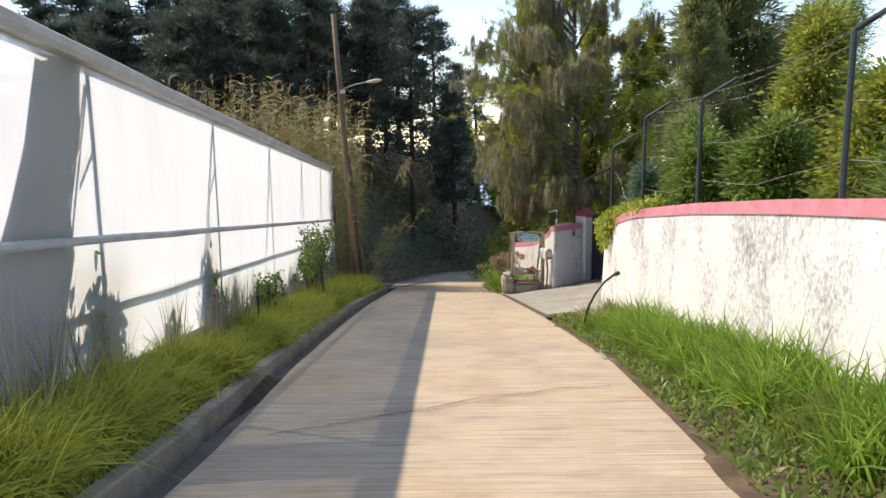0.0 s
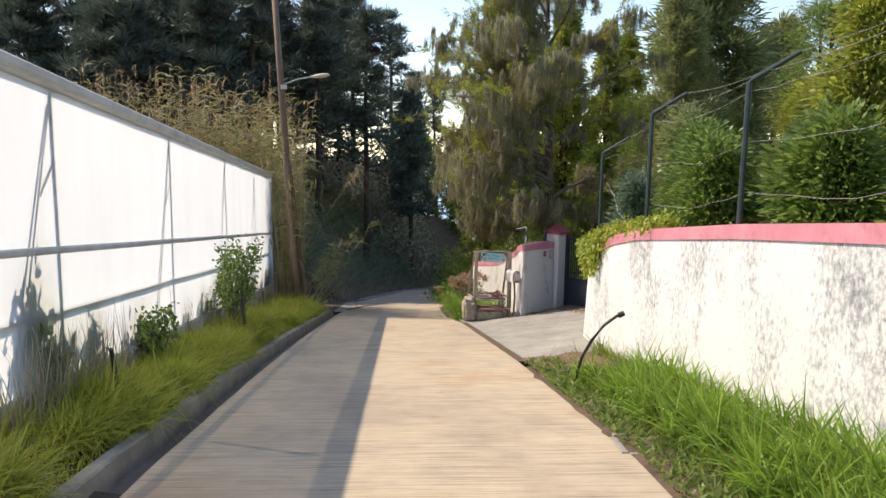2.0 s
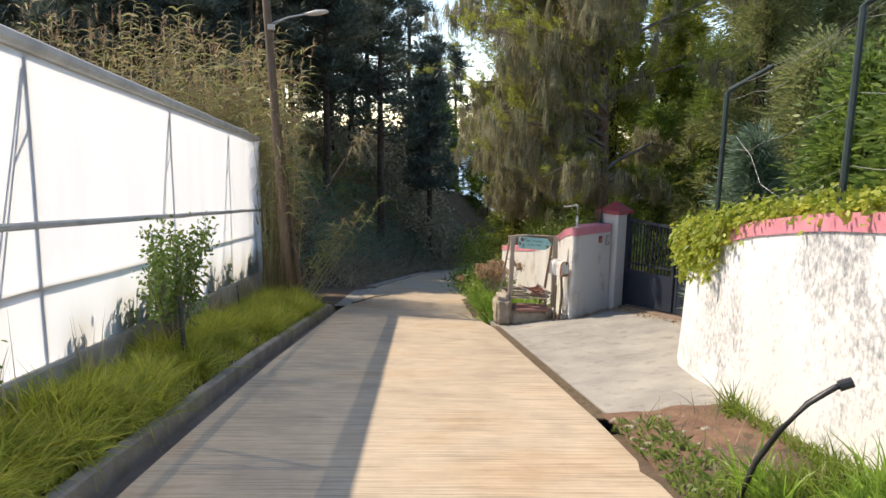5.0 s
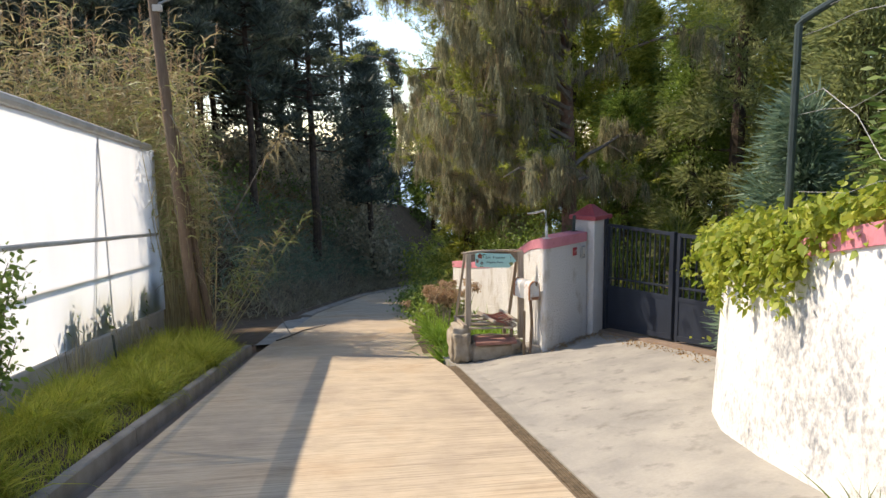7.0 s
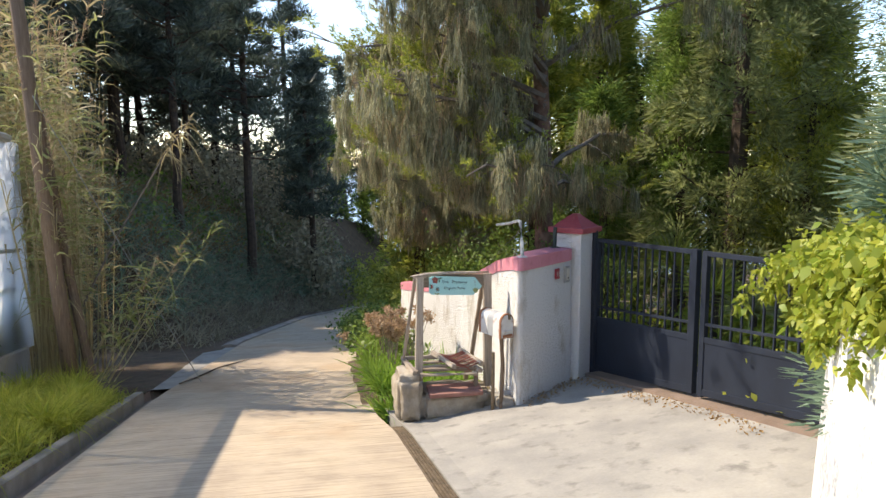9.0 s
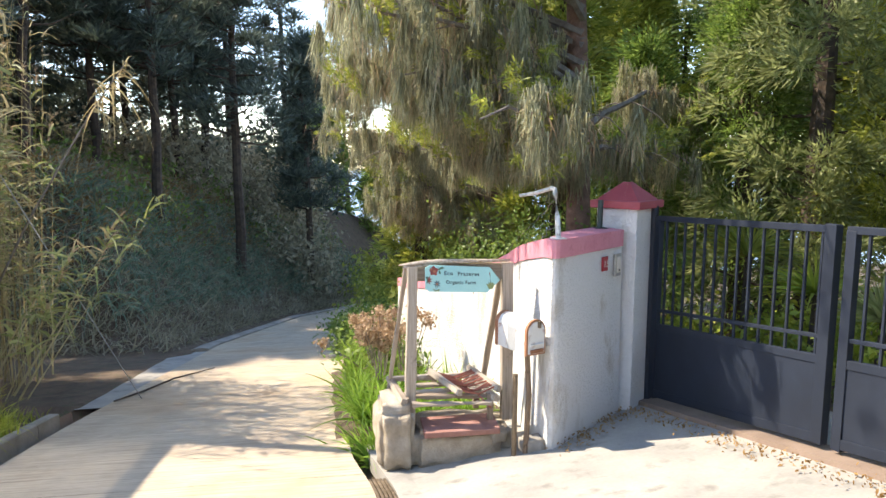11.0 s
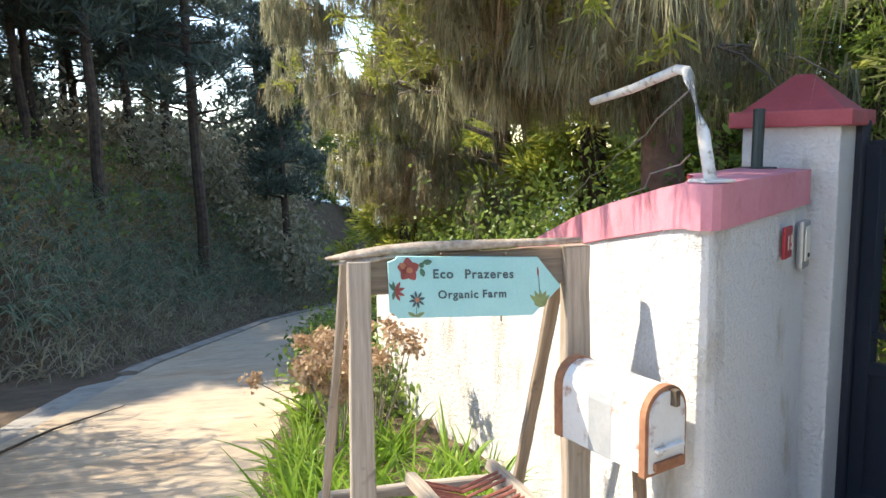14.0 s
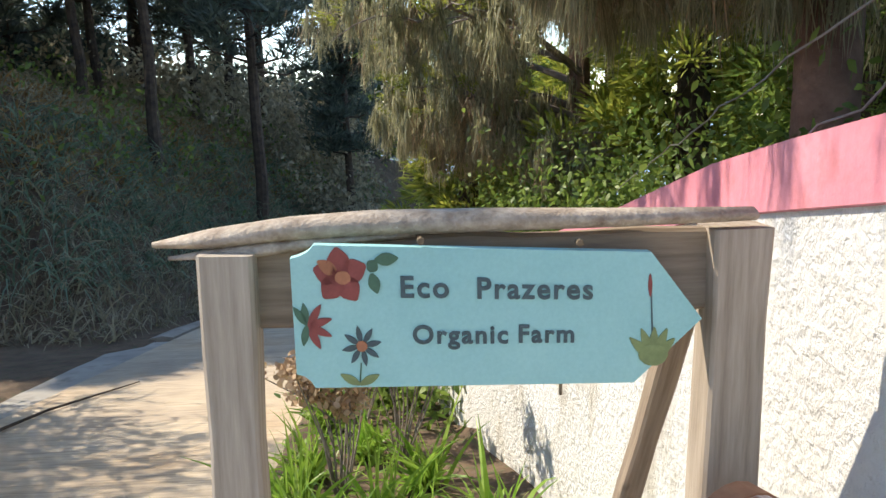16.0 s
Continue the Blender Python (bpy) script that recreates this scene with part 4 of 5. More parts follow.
plank("rope_frame_rail", (2.62, 21.1, zs + 0.075), (2.78, 20.56, zs + 0.03), 0.055, 0.05, WOODS[1], seat)
M_CORD = simple("red_cord", (0.26, 0.085, 0.06), (0.36, 0.14, 0.10), 30, 0.8)
for k in range(15):
    t = k / 14
    a = Vector((2.26, 21.0, zs + 0.085)).lerp(Vector((2.42, 20.52, zs + 0.05)), t)
    b = Vector((2.64, 21.0, zs + 0.085)).lerp(Vector((2.77, 20.6, zs + 0.05)), min(1, t * 1.05))
    m = a.lerp(b, 0.5) - Vector((0, 0, 0.04 + 0.05 * random.random()))
    if k % 5 == 3:
        b = m + Vector((0.1, -0.12, -0.1))
    part("cord", tube([a, a.lerp(m, 0.5), m, m.lerp(b, 0.55), b], 0.008, 5), M_CORD, seat, "frayed red cord")
slab = tagged(part("tile_slab", block((0.66, 0.34, 0.05), Matrix.Translation((2.42, 20.52, -2.735)) @ pose(0, 0, 0, 3, -1, -2), 0.008), M_BRICKRED), "dull red terracotta slab lying under the seat", "slab")

# ---- wooden pole with a lamp ----
pole = thing("utility_pole", "leaning weathered wooden pole with a street lamp arm", "pole", (-2.88, 23.5, -3.6))
part("shaft", tube([(-2.86, 23.5, -3.75), (-2.98, 23.5, -2.0), (-3.14, 23.5, 0.6), (-3.28, 23.5, 3.0), (-3.42, 23.5, 5.3)], [0.115, 0.108, 0.1, 0.09, 0.08], 12), M_POLE, pole, "", True)
part("brace_pole", tube([(-2.62, 23.75, -3.75), (-2.9, 23.7, -1.5), (-3.1, 23.62, 0.8)], [0.075, 0.07, 0.06], 9), M_POLE, pole, "second thinner brown pole")
part("lamp_arm", tube([(-3.28, 23.5, 2.95), (-2.8, 23.45, 3.12), (-2.35, 23.4, 3.2)], [0.022, 0.02, 0.018], 8), M_PIPE, pole, "thin galvanised arm")
bm = bmesh.new()
bmesh.ops.create_uvsphere(bm, u_segments=14, v_segments=8, radius=1.0, matrix=Matrix.Translation((-2.16, 23.38, 3.22)) @ pose(0, 0, 0, 0, -8, 0) @ Matrix.Diagonal((0.26, 0.11, 0.06, 1)))
part("lamp_head", bm, M_CREAM, pole, "pale flat lamp head", True)
part("lamp_neck", tube([(-2.45, 23.4, 3.185), (-2.28, 23.39, 3.21)], 0.035, 8), M_PIPE, pole)
part("bracket", block((0.16, 0.1, 0.12), Matrix.Translation((-3.2, 23.45, 2.9)), 0.01), M_CREAM, pole, "pale bracket box")
wire("stay_wire", (-3.1, 23.4, 1.0), (-1.2, 24.6, -3.7), 0.0, 0.008, "thin pale stay wire from the wooden pole", M_WIRE)
# long cane that leans across the turning
cane = thing("leaning_cane", "long pale dead reed leaning out over the turning", "reed", (-2.8, 24.2, -3.0))
part("stem", tube([(-3.1, 24.6, -2.5), (-2.4, 24.5, -1.2), (-1.55, 24.4, 0.15), (-1.1, 24.35, 0.75)], [0.017, 0.015, 0.012, 0.006], 7), M_TWIG, cane)
b = np.array([(-1.55 + 0.45 * t, 24.4, 0.15 + 0.6 * t) for t in np.linspace(0, 1, 40)])
blades("leaves", b, unit(rng.normal(size=(40, 3)) + (0.6, -0.2, 0.3)), rand(40, 0.3, 0.6), rand(40, 0.02, 0.035), rand(40, 0.5, 1.3), L_REED, cane, segs=4)

# ---- wire fence on the white wall ----
fence = thing("wire_fence", "dark green angled steel posts with slack wires along the wall", "fence", (3.3, 10, 0.5))
POSTS = [(-1.0, 1.75), (2.4, 1.4), (5.95, 1.36), (9.33, 1.34), (11.9, 1.5), (14.1, 1.48)]
ends = []
for y, hh in POSTS:
    z = top_z(y) - 0.02
    x = 3.3
    lean = 0.0
    part("fence_post", tube([(x, y, z - 0.25), (x, y, z + hh), (x + 0.02, y - 0.01, z + hh + 0.03), (x + 0.36, y - 0.2, z + hh + 0.27)], [0.028, 0.026, 0.026, 0.022], 8), M_DARKSTEEL, fence)
    ends.append((Vector((x, y, z)), Vector((x + 0.36, y - 0.2, z + hh + 0.27)), hh))
for (a, ta, ha), (b, tb, hb) in zip(ends, ends[1:]):
    for f in (0.25, 0.6, 0.95):
        pts = [(a + Vector((0.03, 0, ha * f))).lerp(b + Vector((0.03, 0, hb * f)), t) - Vector((0, 0, 0.12 * math.sin(math.pi * t) * random.uniform(0.6, 1.2))) for t in np.linspace(0, 1, 9)]
        part("wire_strand", tube(pts, 0.0025, 4), M_WIRE, fence, "slack grey wire")
    for f in (0.4, 1.0):
        p0, p1 = (a + Vector((0, 0, ha))).lerp(ta, f), (b + Vector((0, 0, hb))).lerp(tb, f)
        part("wire_strand", tube([p0.lerp(p1, t) - Vector((0, 0, 0.08 * math.sin(math.pi * t))) for t in np.linspace(0, 1, 8)], 0.0025, 4), M_WIRE, fence, "slack grey wire")
pts = [(3.32, 14.08, 0.72), (3.3, 13.8, 0.78), (3.33, 13.5, 0.6), (3.35, 13.3, 0.35), (3.36, 12.9, 0.25), (3.36, 12.3, 0.36), (3.34, 11.9, 0.5)]
part("loose_cable", tube(pts, 0.0032, 6), M_WIRE, fence, "pale loose cable", True)

# ---- black hose standing out of the soil ----
hose = thing("water_hose", "black bent irrigation pipe standing out of the soil", "hose", (2.12, 10.6, -1.45))
hp = [(2.12, 10.66, -1.5), (2.13, 10.62, -1.3), (2.17, 10.57, -1.08), (2.26, 10.51, -0.86), (2.38, 10.46, -0.67), (2.5, 10.42, -0.56), (2.55, 10.41, -0.535)]
part("pipe", tube(hp, 0.018, 9), M_RUBBER, hose, "", True)
part("end_cap", tube([(2.52, 10.415, -0.55), (2.585, 10.40, -0.52)], [0.032, 0.03], 10), M_RUBBER, hose)

# concrete inspection pit at the lane edge
pit = thing("drain_pit", "open broken concrete drain pit beside the lane", "drain pit", (2.05, 8.0, H(8.0)))
PT = pose(2.08, 8.05, H(8.05) - 0.02, -9.2, 0, -6)
for size, at in (((0.52, 0.07, 0.16), (0.02, 0.27, -0.03)), ((0.06, 0.5, 0.16), (-0.24, 0.0, -0.05)), ((0.42, 0.06, 0.16), (0.0, -0.27, -0.05)), ((0.06, 0.46, 0.14), (0.26, 0.0, -0.04))):
    part("rim", block(size, PT @ Matrix.Translation(at), 0.012), M_KERB, pit)
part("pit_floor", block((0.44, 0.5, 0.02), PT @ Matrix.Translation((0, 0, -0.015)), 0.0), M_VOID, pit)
# red soil by the forecourt
soil_st = [[(x, y, H(y) + 0.055 + 0.10 * smooth(1.9, 3.0, x) + 0.035 * noise.noise((x * 4, y * 4, 7)) - 0.06 * smooth(11.9, 11.2, y)) for x in np.linspace(1.9, 3.12, 12)] for y in np.linspace(11.2, 13.02, 14)]
tagged(ribbon("soil_patch", soil_st, M_DIRT, shade=True), "bare reddish soil beside the forecourt", "soil", kind="structure")
for k in range(26):
    x, y = random.uniform(1.92, 2.7), random.uniform(11.6, 12.95)
    s = random.uniform(0.025, 0.06)
    stone("pebble", (s * 1.3, s, s * 0.8), (x, y, H(y) + 0.05 + 0.08 * smooth(1.9, 3.0, x)), "small brown stone on the bare soil", M_STONE, 0.01, k, random.random() * 3, 0)

tagged(part("fallen_branch", tube([(-1.55, 24.6, H(24.6) + 0.03), (-1.36, 25.3, H(25.3) + 0.03), (-1.15, 26.5, H(26.5) + 0.03), (-0.68, 27.7, H(27.7) + 0.02)], [0.012, 0.016, 0.014, 0.006], 6), M_BARK), "thin dark fallen branch lying across the lane edge", "branch")

# cracks across the lane
M_CRACK = simple("crack_filler", (0.14, 0.12, 0.10), (0.22, 0.19, 0.16), 20, 0.95)


def crack(pts, w):
    st = []
    n = 40
    for i in range(n + 1):
        t = i / n * (len(pts) - 1)
        k = min(int(t), len(pts) - 2)
        x = pts[k][0] + (pts[k + 1][0] - pts[k][0]) * (t - k)
        y = pts[k][1] + (pts[k + 1][1] - pts[k][1]) * (t - k) + 0.05 * noise.noise((x * 4, pts[0][1], 0)) + 0.02 * noise.noise((x * 15, 3, 0))
        ww = w * (0.6 + 0.7 * abs(noise.noise((x * 7, 9, 1))))
        st.append([(x, y - ww, H(y) + 0.0135), (x, y + ww, H(y) + 0.0135)])
    ribbon("crack", st, M_CRACK, road, "dark hairline crack")


crack([(-1.2, 4.55), (-0.35, 5.2), (0.3, 5.75), (1.0, 6.1), (1.5, 6.2)], 0.010)
crack([(-1.0, 4.9), (0.0, 5.35), (0.7, 5.95)], 0.006)


# ---- vegetation ----
def verge_points(n, y0, y1, fa, fb):
    """n scattered places between two edge lines."""
    y = rand(n, y0, y1)
    u = rng.uniform(0, 1, n)
    a = np.array([fa(v) for v in y])
    b = np.array([fb(v) for v in y])
    x = a + (b - a) * u
    z = np.array([ground_z(p, q) for p, q in zip(x, y)])
    return np.stack([x, y, z], 1), u


def up_ways(n, spread, lean=(0, 0)):
    v = rng.normal(size=(n, 3)) * spread
    v[:, 0] += lean[0]
    v[:, 1] += lean[1]
    v[:, 2] = 1
    return unit(v)


def patchy(p, scale, seed):
    return np.array([noise.noise((a * scale, b * scale, seed)) for a, b, _ in p])


# grass under the greenhouse
p, u = verge_points(24000, -7, 23.6, lambda y: xl(y) - 0.34, lambda y: gx(y) + 0.08)
k = patchy(p, 1.1, 2)
keep = rng.uniform(-0.8, 0.6, len(p)) < k + 0.35
p, u, k = p[keep], u[keep], k[keep]
p[:, 2] -= 0.03
blades("verge_grass", p, up_ways(len(p), 0.28, (0.12, -0.05)), (0.14 + 0.24 * u) * (1 + 0.9 * np.clip(k, -0.4, 1)) * rand(len(p), 0.6, 1.3), rand(len(p), 0.006, 0.013), rand(len(p), 0.1, 0.6), L_GRASS2,
       label="bright lime green unmown grass along the kerb", category="grass", kind="stuff")
# tussocks
p, u = verge_points(150, -3, 23.4, lambda y: xl(y) - 0.54, lambda y: gx(y) + 0.25)
p = np.repeat(p, 480, 0) + rng.normal(size=(150 * 480, 3)) * (0.1, 0.1, 0.01)
size = np.repeat(rng.uniform(0.6, 1.4, 150), 480)
blades("tussock_grass", p, up_ways(len(p), 0.55, (0.0, -0.05)), size * rand(len(p), 0.36, 0.68), rand(len(p), 0.010, 0.020), rand(len(p), 0.3, 0.95), L_GRASS2,
       label="lime green grass tussocks on the verge", category="grass", kind="stuff")
# dark arching tuft close to the start
c = np.array([[-2.3, 2.9, 0], [-2.25, 3.5, 0], [-2.4, 4.1, 0], [-2.3, 2.2, 0], [-2.5, 5.0, 0], [-2.25, 1.4, 0], [-2.4, 0.6, 0]])
c[:, 2] = [ground_z(a, b) for a, b, _ in c]
p = np.repeat(c, 420, 0) + rng.normal(size=(len(c) * 420, 3)) * (0.14, 0.16, 0.02)
blades("arching_grass", p, up_ways(len(p), 0.42, (0.05, -0.1)), rand(len(p), 0.4, 0.72), rand(len(p), 0.008, 0.016), rand(len(p), 0.35, 0.95), L_GRASS2,
       label="dense green arching grass clump", category="grass", segs=4, kind="stuff")
# tall weeds against the film
p, u = verge_points(2000, 2, 24, lambda y: gx(y) + 0.30, lambda y: gx(y) + 0.06)
k = patchy(p, 0.8, 9)
p = p[k > 0.0]
blades("tall_weeds", p, up_ways(len(p), 0.16), rand(len(p), 0.4, 1.0), rand(len(p), 0.008, 0.02), rand(len(p), 0.0, 0.35), L_BRUSH,
       label="tall grey green weeds against the plastic sheet", category="weeds", kind="stuff")

# grass under the white wall
p, u = verge_points(40000, -7, 12.9, lambda y: xr(y) + 0.06, lambda y: 3.12)
k = patchy(p, 0.9, 5)
bare = np.exp(-((p[:, 1] - 12.3) / 1.25) ** 2) * 2.2 * (p[:, 0] < 2.95) + 0.9 * np.exp(-((p[:, 1] - 8.15) / 0.3) ** 2 - ((p[:, 0] - 2.05) / 0.25) ** 2)
keep = rng.uniform(-0.7, 0.6, len(p)) < k + 0.5 - bare
p, u, k = p[keep], u[keep], k[keep]
p[:, 2] -= 0.02
edge = np.clip(u * 2.6, 0.25, 1)
blades("roadside_grass", p, up_ways(len(p), 0.33, (-0.25, -0.1)), edge * (0.34 + 0.28 * np.clip(k, -0.5, 1)) * rand(len(p), 0.5, 1.3), rand(len(p), 0.010, 0.022), rand(len(p), 0.15, 0.95), L_GRASS,
       label="long green grass between lane and white wall", category="grass", kind="stuff")
p, u = verge_points(230, -6, 10.9, lambda y: xr(y) + 0.45, lambda y: 3.0)
p = np.repeat(p, 46, 0) + rng.normal(size=(230 * 46, 3)) * (0.06, 0.06, 0.01)
blades("strap_leaf_clumps", p, up_ways(len(p), 0.45, (-0.2, -0.1)), rand(len(p), 0.38, 0.74), rand(len(p), 0.016, 0.033), rand(len(p), 0.15, 0.8), L_STRAP,
       label="clumps of broad strap leaves in the roadside grass", category="grass", segs=4, kind="stuff")
# low weeds at the road edge
p, u = verge_points(5200, -6, 12.7, lambda y: xr(y) + 0.03, lambda y: xr(y) + 0.5)
blades("low_weeds", p + (0, 0, 0.02), up_ways(len(p), 0.9), rand(len(p), 0.05, 0.13), rand(len(p), 0.015, 0.03), rand(len(p), 0, 0.4), L_SHRUB, leaf=True, segs=2,
       label="low creeping weeds at the lane edge", category="weeds", kind="stuff")
# tufts round the forecourt wall foot and the drain's end
p, u = verge_points(110, 10.6, 12.9, lambda y: 2.2, lambda y: 3.1)
blades("dry_weeds", p, up_ways(len(p), 0.4), rand(len(p), 0.1, 0.45), rand(len(p), 0.006, 0.012), rand(len(p), 0, 0.5), L_BRUSH,
       label="sparse dry weeds on bare red soil", category="weeds", kind="stuff")


def on_ground(n, ax, ay):
    x, y = rand(n, *ax), rand(n, *ay)
    return np.stack([x, y, [ground_z(a, b) for a, b in zip(x, y)]], 1)


def leaf_cloud(name, centres, n, spread, size, material, parent=None, label="", droop=0.3, out=None, segs=2, aspect=0.6, category="", kind=""):
    """Broad leaves strewn round centres."""
    c = np.asarray(centres, float)
    i = rng.integers(0, len(c), n)
    q = c[i] + rng.normal(size=(n, 3)) * np.asarray(spread)
    w = ball(n) if out is None else unit(ball(n) * 0.8 + np.asarray(out))
    L = size * rand(n, 0.6, 1.35)
    return blades(name, q, w, L, L * aspect, droop, material, parent, label, segs=segs, leaf=True, category=category, kind=kind)


# creeper on the end of the wall
c = []
for i, (x, y) in enumerate(line):
    if y > 11.0:
        a = smooth(12.3, 14.3, y)
        hi = top_z(y)
        c.append((x + 0.1, y, hi + 0.04 + 0.05 * a))
        c.append((x + 0.25, y, hi + 0.08 + 0.12 * a))
        if y > 13.4:
            for _ in range(3):
                px_, py_ = offset(i, -0.07)
                c.append((px_ + 0.06, py_, hi + random.uniform(-0.05 - 0.38 * a * random.random(), 0.12)))
creeper = thing("creeper", "yellow green creeper spilling over the end of the white wall", "climbing plant", (3.4, 15, -0.4))
leaf_cloud("leaves", c, 12000, (0.07, 0.11, 0.06), 0.055, L_VINE, creeper, droop=0.5, out=(-0.6, -0.3, 0.3), aspect=0.85)
p = []
for s in range(34):
    i = random.choice([j for j, q in enumerate(line) if q[1] > 13.6])
    x, y = offset(i, -0.09)
    z0 = top_z(line[i][1])
    for t in np.linspace(0, random.uniform(0.15, 0.6), 9):
        p.append((x - 0.03 + 0.06 * random.random(), y - 0.12 * t, z0 + 0.05 - t))
leaf_cloud("trailing_foliage", p, 3600, (0.03, 0.03, 0.03), 0.045, L_VINE, creeper, droop=0.8, aspect=0.8)
q = []
for s in range(5):                       # shoots that reach out over the gate
    a = Vector((4.0 + 0.25 * random.random(), 16.1 + 0.3 * random.random(), -0.62))
    b = a + Vector((-0.15 + 0.3 * random.random(), 0.35 + 0.5 * random.random(), -0.2 - 0.3 * random.random()))
    q += [tuple(a.lerp(b, t) + Vector((0, 0, 0.2 * math.sin(math.pi * t)))) for t in np.linspace(0, 1, 12)]
leaf_cloud("shoot_foliage", q, 1200, (0.03, 0.03, 0.025), 0.05, L_VINE, creeper, droop=0.6, aspect=0.7, kind="stuff")


# ---- trees ----
def limb_path(p0, way, length, sag, n=7, wob=0.06):
    pts = []
    for s in np.linspace(0, 1, n):
        q = Vector(p0) + Vector(way) * (length * s)
        q.z += 0.25 * length * s - sag * length * s * s
        q += Vector((random.gauss(0, wob), random.gauss(0, wob), random.gauss(0, wob))) * s
        pts.append(q)
    return pts


def foliage(name, *args, **kw):
    return tagged(blades(name, *args, **kw), kind="stuff")


def weeping_tree(x, y, top, boughs, reach0, floor, label, strands=72000, sprays=40000):
    """floor(x, y): the height under which no bough hangs there."""
    z0 = ground_z(x, y)
    tree = thing("weeping_conifer", label, "tree", (x, y, z0))
    hgt = top - z0
    trunk = [(x - 0.03 * hgt * s * s, y + 0.05 * hgt * s * s, z0 + hgt * s) for s in (0, 0.15, 0.38, 0.6, 0.82, 1.0)]
    part("trunk", tube(trunk, [0.2, 0.15, 0.13, 0.105, 0.065, 0.015], 14), M_REDBARK, tree, "red brown fissured trunk", True)
    hang, tips, twigs = [], [], bmesh.new()
    for i in range(boughs):
        h = (i + random.random()) / boughs
        z = z0 + hgt * (0.22 + 0.76 * h)
        az = random.uniform(0, 2 * math.pi) if i % 5 == 0 else random.uniform(math.pi * 0.68, math.pi * 1.5)
        w = Vector((math.cos(az), math.sin(az), 0.05 + 0.55 * h))
        reach = reach0 * (1 - 0.3 * h) * random.uniform(0.5, 1.0)
        p0 = Vector((x - 0.03 * hgt * h * h, y, z))
        for _ in range(6):
            path = limb_path(p0, w.normalized(), reach, 0.34 - 0.3 * h)
            if min(q.z - floor(q.x, q.y) for q in path[2:]) > 0:
                break
            reach *= 0.72
            p0.z += 0.25
        bm = tube(path, [0.042 * (1 - s) + 0.008 for s in np.linspace(0, 1, len(path))], 5)
        for j in range(15):
            s = random.uniform(0.3, 1.0)
            q = path[min(int(s * 6), 5)].lerp(path[min(int(s * 6) + 1, 6)], (s * 6) % 1)
            d = (Vector((random.gauss(0, 1), random.gauss(0, 1), random.gauss(0, 0.35))) + w * 0.8).normalized()
            twig = limb_path(q, d, random.uniform(0.35, 0.9), 0.5, 5, 0.03)
            if min(q.z - floor(q.x, q.y) for q in twig) < 0:
                continue
            tube(twig, [0.012, 0.010, 0.008, 0.006, 0.004], 4, twigs, False)
            (hang if (random.random() < 0.62 - 0.45 * h) else tips).extend(twig[1:])
            if random.random() < 0.35:
                tips.append(twig[-1])
        tips.extend(path[-2:])
        part("bough", bm, M_TWIG, tree)
    tagged(part("twig_foliage", twigs, M_TWIG, tree), kind="stuff")
    c = np.array([tuple(q) for q in hang])
    tuft = c[rng.integers(0, len(c), strands // 46)] + rng.normal(size=(strands // 46, 3)) * (0.16, 0.16, 0.08)
    i = rng.integers(0, len(tuft), strands)
    p = tuft[i] + rng.normal(size=(len(i), 3)) * (0.032, 0.032, 0.06)
    tlen = rng.uniform(0.14, 0.55, len(tuft))[i]
    w = up_ways(len(p), 0.17)
    w[:, 2] *= -1
    fl = np.array([floor(a, b) for a, b, _ in p])
    room = np.clip((p[:, 2] - fl) * 1.2, 0.15, 0.85)
    foliage("strand_foliage", p, w, np.minimum(tlen * rand(len(p), 0.5, 1.0), room + 0.15), rand(len(p), 0.011, 0.021), 0.12, L_WEEP, tree, "grey green hanging strands", segs=2)
    j = rng.integers(0, len(p), strands * 2)
    leaf = p[j] + w[j] * (np.minimum(tlen[j], room[j]) * rand(len(j), 0.1, 0.85))[:, None]
    foliage("leaflet_foliage", leaf, unit(w[j] * 0.9 + rng.normal(size=(len(j), 3)) * 0.6), rand(len(j), 0.035, 0.085), rand(len(j), 0.008, 0.016), 0.2, L_WEEP, tree, "short grey green side sprays", segs=1)
    n = strands // 7
    i = rng.integers(0, len(c), n)
    p = c[i] + rng.normal(size=(n, 3)) * (0.12, 0.12, 0.08)
    foliage("dry_foliage", p, unit(w[:n] + rng.normal(size=(n, 3)) * 0.25), rand(n, 0.15, 0.45), rand(n, 0.004, 0.009), 0.2, L_DRY, tree, "dry pinkish brown twigs", segs=2)
    c = np.array([tuple(q) for q in tips])
    plume = c[rng.integers(0, len(c), sprays // 52)] + rng.normal(size=(sprays // 52, 3)) * (0.16, 0.16, 0.12)
    out = plume - np.array((x, y, 0))
    out[:, 2] = 0.9 * np.abs(out[:, 0])
    axis = unit(unit(out) + rng.normal(size=out.shape) * 0.4)
    i = rng.integers(0, len(plume), sprays)
    p = plume[i] + axis[i] * rand(sprays, 0, 0.34)[:, None] + rng.normal(size=(sprays, 3)) * 0.026
    out = axis[i]
    foliage("spray_foliage", p, unit(out + rng.normal(size=(len(p), 3)) * 0.5), rand(len(p), 0.05, 0.12), rand(len(p), 0.010, 0.02), 0.15, L_TIP, tree, "yellow green sprays", segs=2, leaf=True)
    return tree


def lane_floor(x, y):
    """Boughs over the lane stay above the light that falls on the wall."""
    if x > 3.4 and y < 22.1:
        return -0.35
    return max(-0.75 + 0.06 * max(0, y - 22), -0.65 + 0.68 * (3.3 - x) if x < 3.3 else -0.75)


weeping_tree(4.28, 22.65, 5.0, 58, 4.4, lane_floor, "large weeping conifer with hanging grey green strands behind the gate wall", 84000, 92000)
weeping_tree(4.7, 28.3, 3.6, 34, 4.0, lambda x, y: max(-1.9, -1.6 + 0.85 * (2.7 - x)), "weeping conifer with sunlit hanging strands over the lower lane", 60000, 26000)


